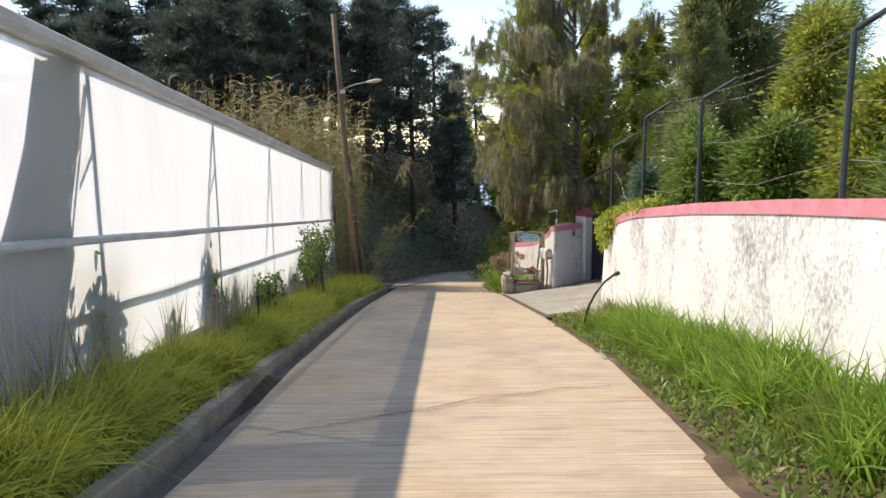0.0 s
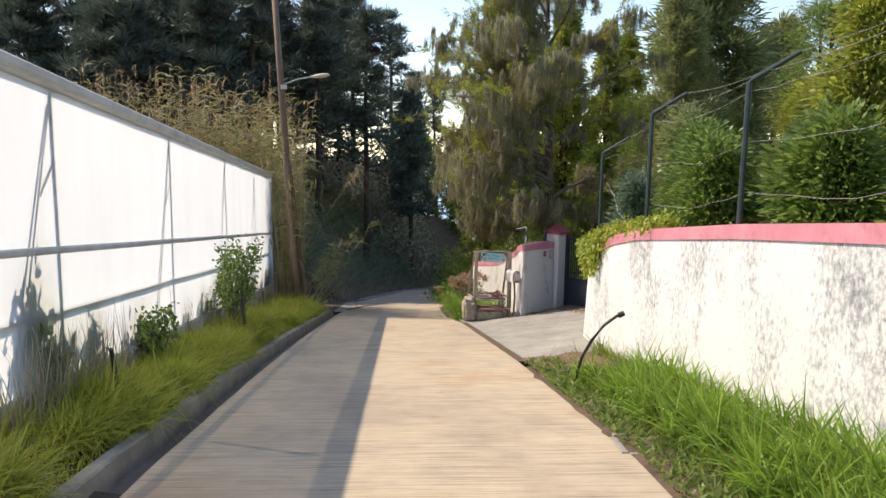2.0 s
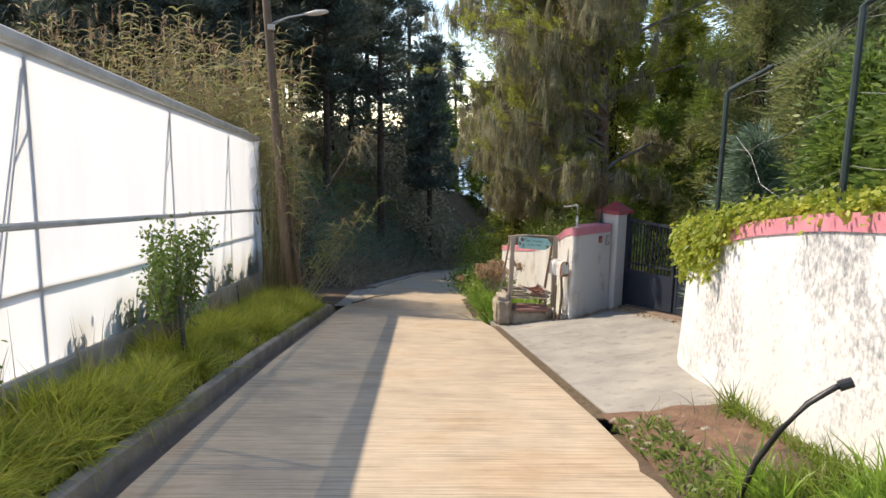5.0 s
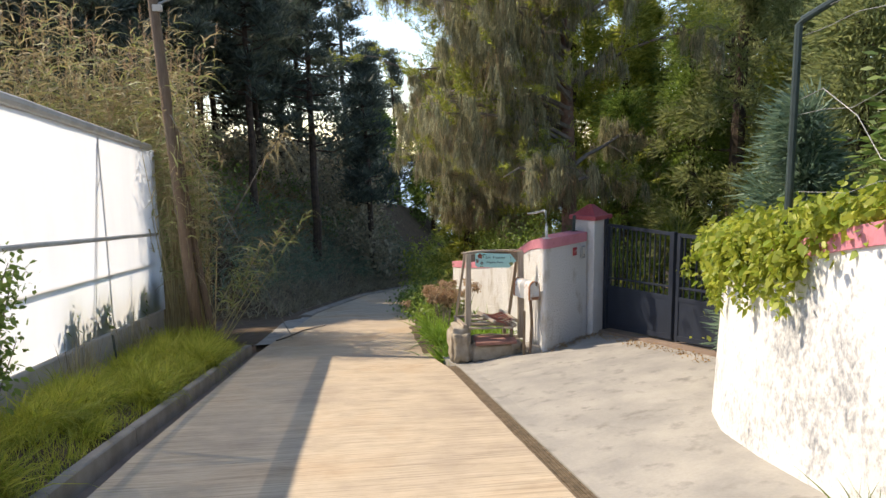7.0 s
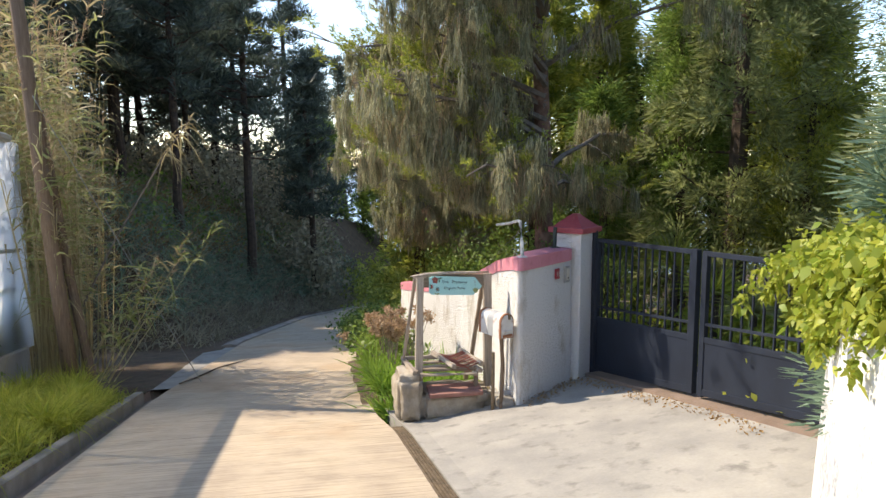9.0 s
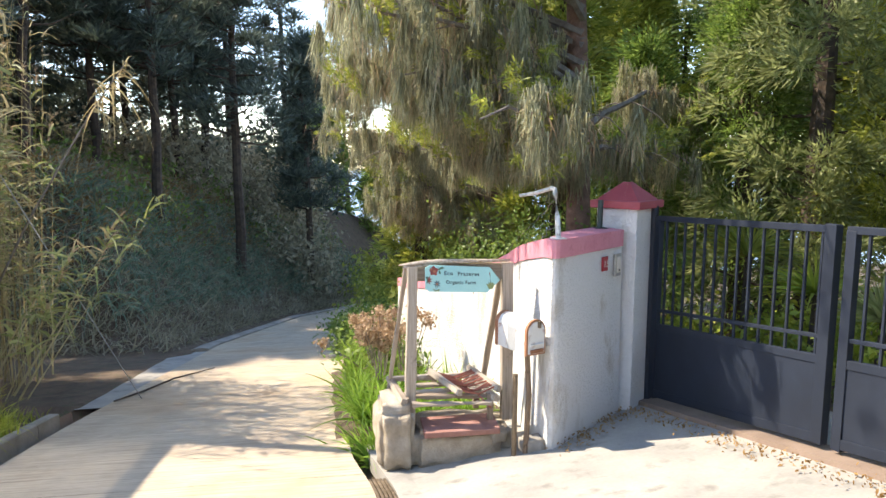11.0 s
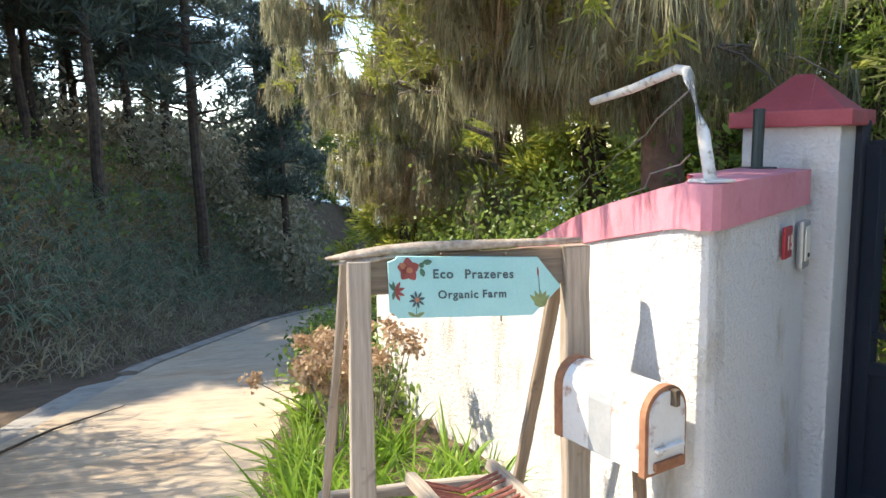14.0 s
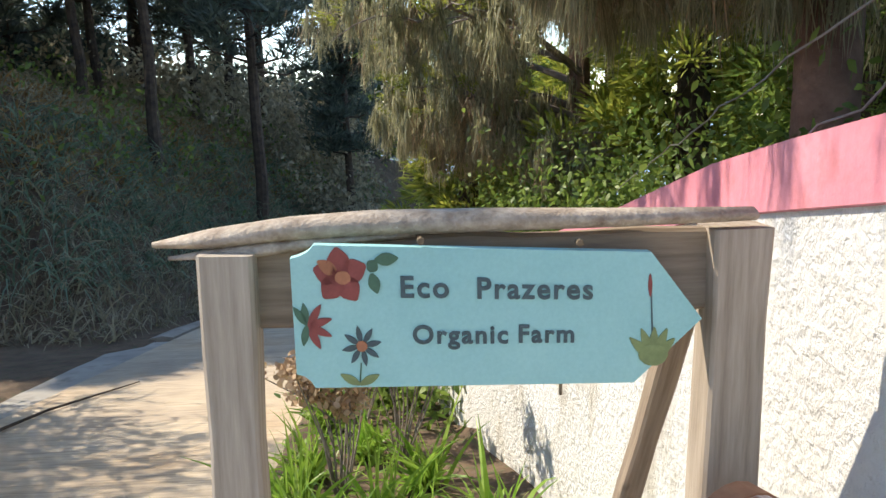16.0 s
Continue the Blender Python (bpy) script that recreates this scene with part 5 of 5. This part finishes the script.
def conifer(name, x, y, hgt, r, material, label, n=16000, base=None, thin=0.25, top=0.04, size=0.3, width=0.05, clumps=260, lift=0.5, low=0.05):
    """A conifer with an uneven crown of many small sprays on limbs."""
    z0 = ground_z(x, y) if base is None else base
    tree = thing(name, label, "tree", (x, y, z0))
    lean = random.uniform(-0.03, 0.03) * hgt
    path = [(x + lean * s * s, y, z0 - 0.1 + hgt * s) for s in np.linspace(0, 0.97, 7)]
    part("trunk", tube(path, [0.03 + 0.022 * hgt * (1 - s) for s in np.linspace(0, 1, 7)], 9), M_BARK, tree)
    cen = []
    for i in range(clumps):
        s = random.uniform(low, 1.0) ** 0.9
        az = random.uniform(0, 2 * math.pi)
        wave = 0.72 + 0.5 * noise.noise((math.cos(az) * 1.6 + x, math.sin(az) * 1.6 + y, s * 5.0))
        rr = r * ((1 - s) ** 0.75 + top) * wave * random.uniform(0.55, 1.05)
        c = Vector((x + lean * s * s + rr * math.cos(az), y + rr * math.sin(az), z0 + hgt * s + lift * rr + random.gauss(0, 0.1)))
        cen.append(c)
        if i % 8 == 0:
            a = Vector((x + lean * s * s, y, z0 + hgt * s))
            part("limb", tube([a, a.lerp(c, 0.5) - Vector((0, 0, 0.1)), c], [0.03, 0.02, 0.008], 5), M_BARK, tree)
    c = np.array([tuple(v) for v in cen])
    i = rng.integers(0, len(c), n)
    d = ball(n)
    p = c[i] + d * rand(n, 0.0, 1)[:, None] * thin * (0.6 + 0.5 * r / 2)
    out = unit(c[i] - np.array((x, y, 0)) * (1, 1, 0) - np.stack([np.zeros(n), np.zeros(n), c[i][:, 2]], 1))
    w = unit(out * 0.7 + d * 0.8 + np.array((0, 0, lift)))
    foliage("crown_foliage", p, w, size * rand(n, 0.6, 1.3), width * rand(n, 0.6, 1.2), 0.15, material, tree, segs=1 if width < 0.04 else 2, leaf=width >= 0.04)
    return tree


def pine(x, y, hgt, r, n=9000, bare=0.35, group="", label="dark pine tree with a bare lower trunk on the bank"):
    z0 = ground_z(x, y)
    tree = thing("pine_tree", label, "tree", (x, y, z0), group)
    lean = random.uniform(-0.05, 0.05) * hgt
    path = [(x + lean * s * s + random.gauss(0, 0.05), y + random.gauss(0, 0.05), z0 - 0.2 + hgt * s) for s in np.linspace(0, 0.96, 8)]
    part("trunk", tube(path, [0.05 + 0.012 * hgt * (1 - s) ** 0.8 for s in np.linspace(0, 1, 8)], 9), M_BARK, tree)
    cen = []
    for i in range(44):
        s = bare + (0.98 - bare) * (i + random.random()) / 44
        az = random.uniform(0, 2 * math.pi)
        reach = r * (1 - ((s - bare) / (1 - bare)) ** 1.6 * 0.85) * random.uniform(0.45, 1.0)
        a = Vector((x + lean * s * s, y, z0 + hgt * s))
        b = a + Vector((math.cos(az) * reach, math.sin(az) * reach, reach * random.uniform(0.05, 0.45)))
        m = a.lerp(b, 0.55) + Vector((0, 0, -0.1 * reach))
        part("limb", tube([a, m, b], [0.05, 0.03, 0.01], 5), M_BARK, tree)
        for t in (0.5, 0.68, 0.84, 1.0):
            for _ in range(2):
                cen.append(m.lerp(b, (t - 0.5) * 2) + Vector((random.gauss(0, 0.28), random.gauss(0, 0.28), random.gauss(0.08, 0.16))))
    c = np.array([tuple(v) for v in cen])
    i = rng.integers(0, len(c), n)
    d = ball(n)
    d[:, 2] = np.abs(d[:, 2]) * 0.8
    p = c[i] + d * rand(n, 0, 0.46)[:, None]
    foliage("needle_foliage", p, unit(d + (0, 0, 0.35)), rand(n, 0.25, 0.55), rand(n, 0.04, 0.085), 0.15, L_PINE, tree, segs=1)
    return tree


PINES = ((-8.4, 34.2, 11.0, 2.4, 0.34), (-11.6, 33.4, 11.5, 2.6, 0.3), (-6.9, 37.0, 10.5, 2.2, 0.36), (-15.2, 34.2, 11.5, 3.0, 0.2), (-10.2, 36.6, 12.0, 2.6, 0.3), (-13.2, 39.6, 12.0, 3.0, 0.2), (-4.2, 40.5, 11.5, 2.1, 0.42), (-3.9, 50.0, 14.0, 2.8, 0.25), (-1.85, 43.2, 13.8, 2.5, 0.36), (-4.9, 47.8, 11.5, 2.3, 0.38), (-7.6, 46, 11.5, 2.6, 0.34), (-3.2, 53, 14.5, 2.8, 0.32), (-10.8, 45, 11.0, 3.2, 0.2), (-14, 43.5, 11.0, 3.4, 0.1),
         (-17.5, 42, 11.5, 3.4, 0.08), (-21.5, 44, 12, 3.6, 0.08), (-9, 54, 14, 3.6, 0.2), (-15, 54, 14.5, 3.8, 0.08), (-25.5, 48, 13, 3.6, 0.1), (-6.2, 41, 9.0, 2.0, 0.42), (-9.6, 38.5, 8.0, 2.3, 0.3),
         (-14, 37, 8.2, 2.7, 0.15), (-19, 37, 9, 3.0, 0.1), (-0.5, 57, 14.5, 2.6, 0.25), (-27, 40, 9.5, 3.0, 0.1), (-12, 49, 13, 3.6, 0.1), (-6, 57, 15, 3.2, 0.2), (-20, 52, 14, 3.8, 0.06), (-31, 45, 13, 3.6, 0.1), (0.8, 49, 11.5, 1.8, 0.3), (-7.5, 50, 13, 3.0, 0.25), (3.4, 71, 14, 2.6, 0.2), (0.6, 68, 13.5, 2.4, 0.25))
for x, y, hh, r, bare in PINES:
    pine(x, y, hh, r * (1.0 if x > -11 else 1.3), 10500 if x > -11 else 20000, bare if x > -11 else bare * 0.6, "pines on the bank")
thick = on_ground(700, (-36, -12), (46, 60)) + np.stack([np.zeros(700), np.zeros(700), rand(700, 0.3, 5.6)], 1)
leaf_cloud("thicket", thick, 70000, (0.8, 0.8, 0.7), 0.34, L_PINE, label="dark undergrowth between the pines", category="undergrowth", kind="stuff")
for x, y, hh, r in ((1.5, 64, 7.0, 2.4), (5.5, 62, 6.6, 2.4), (8.6, 57, 6.5, 2.2), (8.2, 48, 6.2, 2.0), (7.0, 41.5, 6.0, 1.8), (11.5, 63, 7.5, 2.6)):
    conifer("lane_tree", x, y, hh, r, L_SHRUB, "rounded green tree beside the lower lane", 14000, size=0.3, width=0.09, clumps=220, top=0.25, lift=0.2, low=0.0, thin=0.5)
for x, y, hh, r in ((6.5, 33, 9.0, 2.4), (3.6, 31.2, 8.2, 1.3), (5.6, 27.2, 9.6, 1.9), (7.4, 28.2, 9.3, 1.8), (9.2, 31.5, 10.0, 2.0)):
    conifer("cypress_tree", x, y, hh, r, L_TIP, "tall yellow green cypress with upright sprays", 32000, size=0.17, width=0.04, clumps=330)
conifer("fir_tree", 11.2, 29.0, 13.5, 4.2, L_FIR, "tall deep green fir with layered boughs behind the wall", 34000, size=0.42, width=0.07, clumps=420, lift=0.35, thin=0.4)
conifer("fir_tree", 8.0, 23.5, 8.8, 2.6, L_FIR, "deep green fir in the garden behind the gate", 42000, size=0.15, width=0.034, clumps=340, lift=0.3)
conifer("fir_tree", 16, 33, 11, 3.6, L_FIR, "deep green fir in the garden behind the wall", 18000, size=0.42, width=0.07, clumps=300)
HEDGE = "green feathery hedge conifer behind the wire fence"
BACK = "dark evergreen tree at the back of the garden"
BEHIND = "leafy evergreen behind the driveway gate"
# L_TIP on two BEHIND trees: lighter leaf colour in place of sunlight
for x, y, hh, r, m_, lab in ((5.7, 16.6, 3.9, 1.2, L_FIR, HEDGE), (5.0, 14.4, 3.3, 1.0, L_SHRUB, HEDGE), (4.5, 12.6, 2.6, 0.9, L_SHRUB, HEDGE), (5.7, 11.3, 4.3, 0.9, L_TIP, "yellow green conical hedge conifer behind the fence"),
                             (4.6, 9.9, 2.3, 0.9, L_SHRUB, HEDGE), (5.2, 8.4, 2.6, 1.0, L_TIP, HEDGE), (4.8, 6.6, 2.2, 0.9, L_SHRUB, HEDGE), (7.0, 13.6, 3.6, 1.3, L_FIR, HEDGE),
                             (9.5, 17.5, 4.4, 2.0, L_FIR, BACK), (11.5, 22.0, 8.0, 2.6, L_SHRUB, BACK), (13.5, 25.5, 9.0, 2.8, L_FIR, BACK), (8.6, 14.6, 3.4, 1.6, L_SHRUB, BACK), (14.0, 19.0, 6.5, 2.8, L_FIR, BACK),
                             (10.2, 20.3, 5.5, 1.8, L_TIP, BEHIND), (8.8, 17.6, 3.8, 1.5, L_SHRUB, BEHIND), (9.0, 23.0, 5.0, 1.7, L_TIP, BEHIND), (7.6, 24.6, 6.0, 1.4, L_SHRUB, BEHIND),
                             (12.0, 12.0, 4.0, 2.2, L_TIP, BACK), (9.5, 26.5, 8.5, 2.2, L_FIR, BACK), (6.4, 25.4, 4.6, 1.3, L_SHRUB, BEHIND), (8.4, 28.0, 6.0, 1.8, L_SHRUB, BEHIND), (11.5, 17.0, 4.0, 1.8, L_SHRUB, BEHIND)):
    conifer("hedge_tree", x, y, hh, r, m_, lab, 20000 if y < 15 else 26000, size=0.10, width=0.04 if y < 15 else 0.03, clumps=190, top=0.22, lift=0.25, thin=0.42, low=0.0)

conifer("young_pine", 4.5, 15.75, 2.7, 0.8, L_BLUE, "young blue green pine behind the end of the wall", 14000, size=0.13, width=0.024, clumps=110, top=0.15, lift=0.3, thin=0.3, low=0.1)

# reeds behind the greenhouse and round the pole
def reeds(name, n, area, hgt, label, green=0.35, leaves=11, lean=(0.1, -0.05)):
    x, y = rand(n, *area[0]), rand(n, *area[1])
    z = np.array([ground_z(a, b) for a, b in zip(x, y)])
    b = np.stack([x, y, z], 1)
    L = hgt * rand(n, 0.5, 1.0)
    w = up_ways(n, 0.07, lean)
    clump = thing(name, label, "reeds", (float(x.mean()), float(y.mean()), float(z.min())), kind="stuff")
    blades("stems", b, w, L, rand(n, 0.022, 0.034), 0.03, L_REED, clump, segs=4)
    m_ = n * leaves
    i = rng.integers(0, n, m_)
    s = rng.uniform(0.3, 1.0, m_)
    q = b[i] + w[i] * (L[i] * s)[:, None]
    d = up_ways(m_, 0.9, (0.3, -0.2))
    d[:, 2] *= 0.75
    d = unit(d)
    cut = int(m_ * green)
    blades("leaves", q[:cut], d[:cut], rand(cut, 0.4, 0.85), rand(cut, 0.024, 0.046), rand(cut, 0.4, 1.1), L_REEDGREEN, clump, "pale green arching leaves", segs=4)
    blades("dry_leaves", q[cut:], d[cut:], rand(m_ - cut, 0.35, 0.8), rand(m_ - cut, 0.02, 0.042), rand(m_ - cut, 0.4, 1.2), L_REED, clump, "straw coloured dry leaves", segs=4)
    top = b + w * L[:, None]
    j = np.repeat(np.arange(n)[rng.uniform(0, 1, n) < 0.4], 26)
    pl = top[j] - w[j] * rand(len(j), 0, 0.45)[:, None]
    blades("plumes", pl, unit(w[j] + rng.normal(size=(len(j), 3)) * 0.35), rand(len(j), 0.08, 0.2), rand(len(j), 0.008, 0.016), 0.3, L_DRY, clump, "buff feathery plumes", segs=1)


reeds("reed_bed", 760, ((-11.5, -4.3), (25.0, 28.0)), 7.7, "tall straw coloured giant reeds behind the greenhouse", 0.3, 18)
reeds("reed_bed", 360, ((-6.2, -3.5), (24.7, 28.2)), 7.0, "tall giant reeds leaning beside the pole", 0.4, 16, (0.03, -0.05))
reeds("reed_clump", 70, ((-3.45, -2.75), (23.7, 24.3)), 5.6, "bundle of dry giant reeds round the wooden pole", 0.4, 11, (0.0, -0.03))
reeds("reed_clump", 10, ((-3.0, -2.5), (23.9, 24.6)), 3.4, "leaning giant reeds with drooping leaves over the turning", 0.8, 18, (0.6, -0.1))

# the bank
p = on_ground(40000, (-16, 5), (29.8, 56))
rise = np.array([bank_rise(a, b) for a, b, _ in p])
p, rise = p[rise > 0.02], rise[rise > 0.02]
blades("bank_brush", p, up_ways(len(p), 0.6, (0.3, -0.4)), rand(len(p), 0.35, 1.2), rand(len(p), 0.014, 0.04), rand(len(p), 0.3, 1.2), L_BRUSH,
       label="tangled dry grass and brush on the shaded bank", category="undergrowth", kind="stuff")
q = p[rng.integers(0, len(p), 14000)]
blades("bank_reeds", q, up_ways(len(q), 0.4, (0.2, -0.3)), rand(len(q), 0.5, 1.3), rand(len(q), 0.025, 0.05), rand(len(q), 0.4, 1.1), L_BRUSH,
       label="dry reed leaves hanging down the bank", category="undergrowth", kind="stuff")
q = p[rise > 2.7]
q = q[rng.integers(0, len(q), 22000)]
blades("ferns", q, up_ways(len(q), 0.7), rand(len(q), 0.25, 0.7), rand(len(q), 0.03, 0.07), rand(len(q), 0.2, 0.8), L_OCHRE, leaf=True, segs=2,
       label="rusty ochre bracken along the top of the bank", category="fern", kind="stuff")
leaf_cloud("bank_shrubs", q[::30] + (0, 0, 0.4), 9000, (0.45, 0.45, 0.4), 0.16, L_SHRUB, label="green shrubs along the top of the bank", category="shrub", kind="stuff")

c = on_ground(300, (-15, 1.5), (46, 59)) + np.stack([np.zeros(300), np.zeros(300), rand(300, 0.2, 2.4)], 1)
thick = on_ground(420, (-14, 2), (56, 64)) + np.stack([np.zeros(420), np.zeros(420), rand(420, 0.2, 3.8)], 1)
leaf_cloud("thicket", thick, 20000, (0.8, 0.8, 0.7), 0.34, L_PINE, label="dark undergrowth behind the pines on the bank", category="undergrowth", kind="stuff")
leaf_cloud("bank_scrub", c, 26000, (0.5, 0.5, 0.45), 0.22, L_BRUSH, label="dry grey green scrub on top of the bank behind the pines", category="undergrowth", kind="stuff")
q = p[(rise > 0.8) & (rise < 4.6)]
q = q[rng.integers(0, len(q), 5000)]
blades("bank_cane", q, up_ways(len(q), 0.5, (0.5, -0.7)), rand(len(q), 0.9, 1.9), rand(len(q), 0.03, 0.06), rand(len(q), 0.5, 1.1), L_BLUE, label="long grey green cane leaves hanging down the bank", category="undergrowth", segs=4, kind="stuff")
q = p[(rise > 1.6)]
q = q[rng.integers(0, len(q), 5000)]
blades("bank_bracken", q, up_ways(len(q), 0.8), rand(len(q), 0.2, 0.5), rand(len(q), 0.03, 0.06), 0.5, L_OCHRE, leaf=True, segs=2, label="scattered rusty bracken on the bank", category="fern", kind="stuff")

# planted bed along the roadside wall
c = np.array([(1.75, 21.3), (1.95, 21.7), (2.2, 21.5), (2.5, 21.6), (1.72, 22.1), (2.1, 22.3), (2.45, 22.2), (2.75, 21.9), (1.75, 23.0), (2.2, 23.2), (1.7, 24.0), (2.1, 24.4), (1.75, 25.2), (2.2, 26.0), (1.9, 27.0), (2.8, 22.9), (2.3, 21.9), (2.6, 22.5), (1.95, 22.6), (2.9, 22.3), (1.66, 21.6), (1.65, 22.6), (1.66, 23.5), (2.45, 23.8)])
for a, b in c:
    n = 70
    g = thing("agapanthus", "clump of glossy green strap leaves in the roadside bed", "plant", (a, b, ground_z(a, b)), "strap leaved plants in the bed")
    base = np.array((a, b, ground_z(a, b))) + rng.normal(size=(n, 3)) * (0.05, 0.05, 0.01)
    blades("leaves", base, up_ways(n, 0.45, (-0.1, -0.15)), rand(n, 0.5, 0.95), rand(n, 0.026, 0.044), rand(n, 0.2, 0.85), L_STRAP, g, segs=5)
for a, b, hh in ((1.95, 23.3, 0.95), (2.3, 24.0, 1.05), (2.0, 24.8, 0.95), (2.1, 26.0, 0.9)):
    z = ground_z(a, b)
    g = thing("dry_hydrangea", "faded hydrangea with dry buff flower heads", "shrub", (a, b, z), "faded hydrangeas by the wall")
    heads = []
    for s in range(12):
        t = Vector((a + random.gauss(0, 0.22), b + random.gauss(0, 0.22), z + hh * random.uniform(0.7, 1.1)))
        part("stem", tube([(a, b, z), Vector((a, b, z)).lerp(t, 0.5) + Vector((0.03, 0, 0.05)), t], [0.008, 0.006, 0.004], 4), M_TWIG, g)
        heads.append(tuple(t))
    for t in heads:
        leaf_cloud("flower_head", [t], 110, (0.045, 0.045, 0.035), 0.035, L_DRY, g, aspect=0.9, kind="stuff")
leaf_cloud("ivy", on_ground(160, (1.8, 3.6), (25, 36)) + (0, 0, 0.25), 14000, (0.25, 0.25, 0.22), 0.10, L_SHRUB, label="dark ivy and low shrubs along the lane", category="shrub", kind="stuff")
leaf_cloud("wall_shrubs", [(wall_x(v) + 1.25 + 0.2 * math.sin(v * 3), v, H(v) + random.uniform(0.9, 2.2)) for v in np.arange(21.8, 34, 0.18)], 26000, (0.3, 0.25, 0.3), 0.058, L_SHRUB,
           label="dark leafy shrubs behind the roadside wall", category="shrub", kind="stuff")
leaf_cloud("lane_shrubs", on_ground(220, (3.2, 9), (33, 56)) + (0, 0, 0.9), 18000, (0.5, 0.5, 0.6), 0.16, L_TIP, label="sunlit shrubs beside the lower lane", category="shrub", kind="stuff")

# litter swept against the wall foot and the gate
q = [C0 + FD * t - FN * random.uniform(0.05, 0.22) for t in np.linspace(0.05, 1.15, 26)] + [GA + GD * t + Vector((-0.18 - 0.12 * random.random(), 0, 0)) for t in np.linspace(0.1, 3.6, 40)]
leaf_cloud("leaf_litter", [(v.x, v.y, court_z(v.x, v.y) + 0.015) for v in q], 1100, (0.09, 0.09, 0.005), 0.03, L_OCHRE, label="brown leaf litter along the wall foot and gate", category="leaf litter", aspect=0.5, kind="stuff")

# garden behind the gate
def rosette(name, x, y, n, size, width, label, material=L_STRAP, stem=0.0, droop=0.35):
    z = ground_z(x, y)
    g = thing(name, label, "plant", (x, y, z))
    if stem:
        part("stem", tube([(x, y, z - 0.05), (x + 0.03, y, z + stem)], [0.06, 0.045], 8), M_BARK, g)
    d = ball(n)
    d[:, 2] = np.abs(d[:, 2]) * 0.9 + 0.15
    blades("leaves", np.array((x, y, z + stem)) + d * 0.04, unit(d), rand(n, 0.7, 1.1) * size, width, rand(n, 0.5, 1.2) * droop, material, g, segs=4)


rosette("fan_palm", 6.3, 22.4, 130, 0.8, 0.035, "small palm with radiating bright leaves behind the gate", L_TIP, 1.3)
rosette("cordyline", 6.1, 20.9, 110, 0.7, 0.04, "spiky cordyline with pale strap leaves in the garden", L_VINE, 0.9)
rosette("cordyline", 6.0, 19.9, 100, 0.6, 0.045, "spiky cordyline with pale strap leaves in the garden", L_REEDGREEN, 0.7)
rosette("agave", 6.6, 18.6, 50, 0.7, 0.08, "low green agave rosette in the garden", L_STRAP, 0.0, 0.2)
rosette("yucca", 4.4, 6.6, 80, 0.8, 0.035, "spiky pale yucca behind the wire fence", L_REEDGREEN, 1.1, 0.25)
# lighter vine leaf colour stands in for sun on these shrubs
leaf_cloud("garden_shrubs", on_ground(130, (5.3, 9.5), (16.6, 23.5)) + (0, 0, 0.28), 15000, (0.25, 0.25, 0.2), 0.08, L_VINE, label="low green shrubs in the garden behind the gate", category="shrub", kind="stuff")
p = on_ground(9000, (5.1, 10), (16.5, 24))
blades("lawn", p, up_ways(len(p), 0.4), rand(len(p), 0.05, 0.14), 0.012, 0.3, L_GRASS, label="short green lawn behind the gate", category="lawn", segs=2, kind="stuff")

# rose bush tied to a stake by the greenhouse
def stake(a, b, r, label):
    g = tagged(part("garden_stake", tube([a, b], [r, r * 0.85], 8), M_DARKSTEEL), label, "stake")
    return g


def rose_bush(x, y, hh, r, label, n=1500):
    z = ground_z(x, y)
    g = thing("rose_bush", label, "shrub", (x, y, z))
    c = []
    for s in range(14):
        e = Vector((x + random.gauss(0, r), y + random.gauss(0, r * 1.4), z + hh * random.uniform(0.65, 1.08)))
        m = Vector((x, y, z)).lerp(e, 0.55) + Vector((random.gauss(0, 0.04), random.gauss(0, 0.04), 0.08))
        part("cane", tube([(x, y, z - 0.03), m, e], [0.012, 0.008, 0.003], 5), M_TWIG, g)
        c += [tuple(m.lerp(e, t)) for t in (-0.3, 0, 0.3, 0.6, 0.8, 1.0)]
    leaf_cloud("leaves", c, n, (0.07, 0.07, 0.07), 0.06, L_SHRUB, g, aspect=0.7)


rose_bush(-2.72, 15.0, 1.75, 0.2, "straggly rose bush with reddish leaves beside the plastic wall")
rose_bush(-2.95, 15.6, 1.3, 0.2, "straggly green bush beside the plastic wall", 900)
rose_bush(-2.75, 11.0, 0.6, 0.15, "small weedy bush in the verge", 600)
stake((-2.5, 14.7, ground_z(-2.5, 14.7) - 0.1), (-2.56, 14.75, -1.15), 0.03, "dark metal stake in the verge grass")
stake((-2.35, 8.99, -1.25), (-2.29, 8.62, -0.42), 0.022, "short black plastic stake in the verge grass")
stake((-3.1, 19.6, ground_z(-3.1, 19.6) - 0.1), (-3.16, 19.65, -2.15), 0.018, "thin dark stake by the plinth")

# plants inside the greenhouse
for i in range(46):
    y = 4.6 + 19.5 * random.random()
    x = gx(y) - random.uniform(0.25, 0.6)
    z = GB(y) - 0.4
    g = thing("tomato_plant", "tall leafy crop plant behind the milky sheet", "plant", (x, y, z), "crop plants in the greenhouse")
    hh = random.uniform(0.6, 1.45) if y < 9 else random.uniform(0.4, 0.9)
    part("stem", tube([(x, y, z), (x + 0.02, y, z + hh + 0.2)], 0.01, 5), M_TWIG, g)
    leaf_cloud("leaves", [(x, y, z + 0.3 + hh * s) for s in np.linspace(0, 0.85, 8)], 420, (0.1, 0.13, 0.08), 0.13, L_SHRUB, g, aspect=0.6)
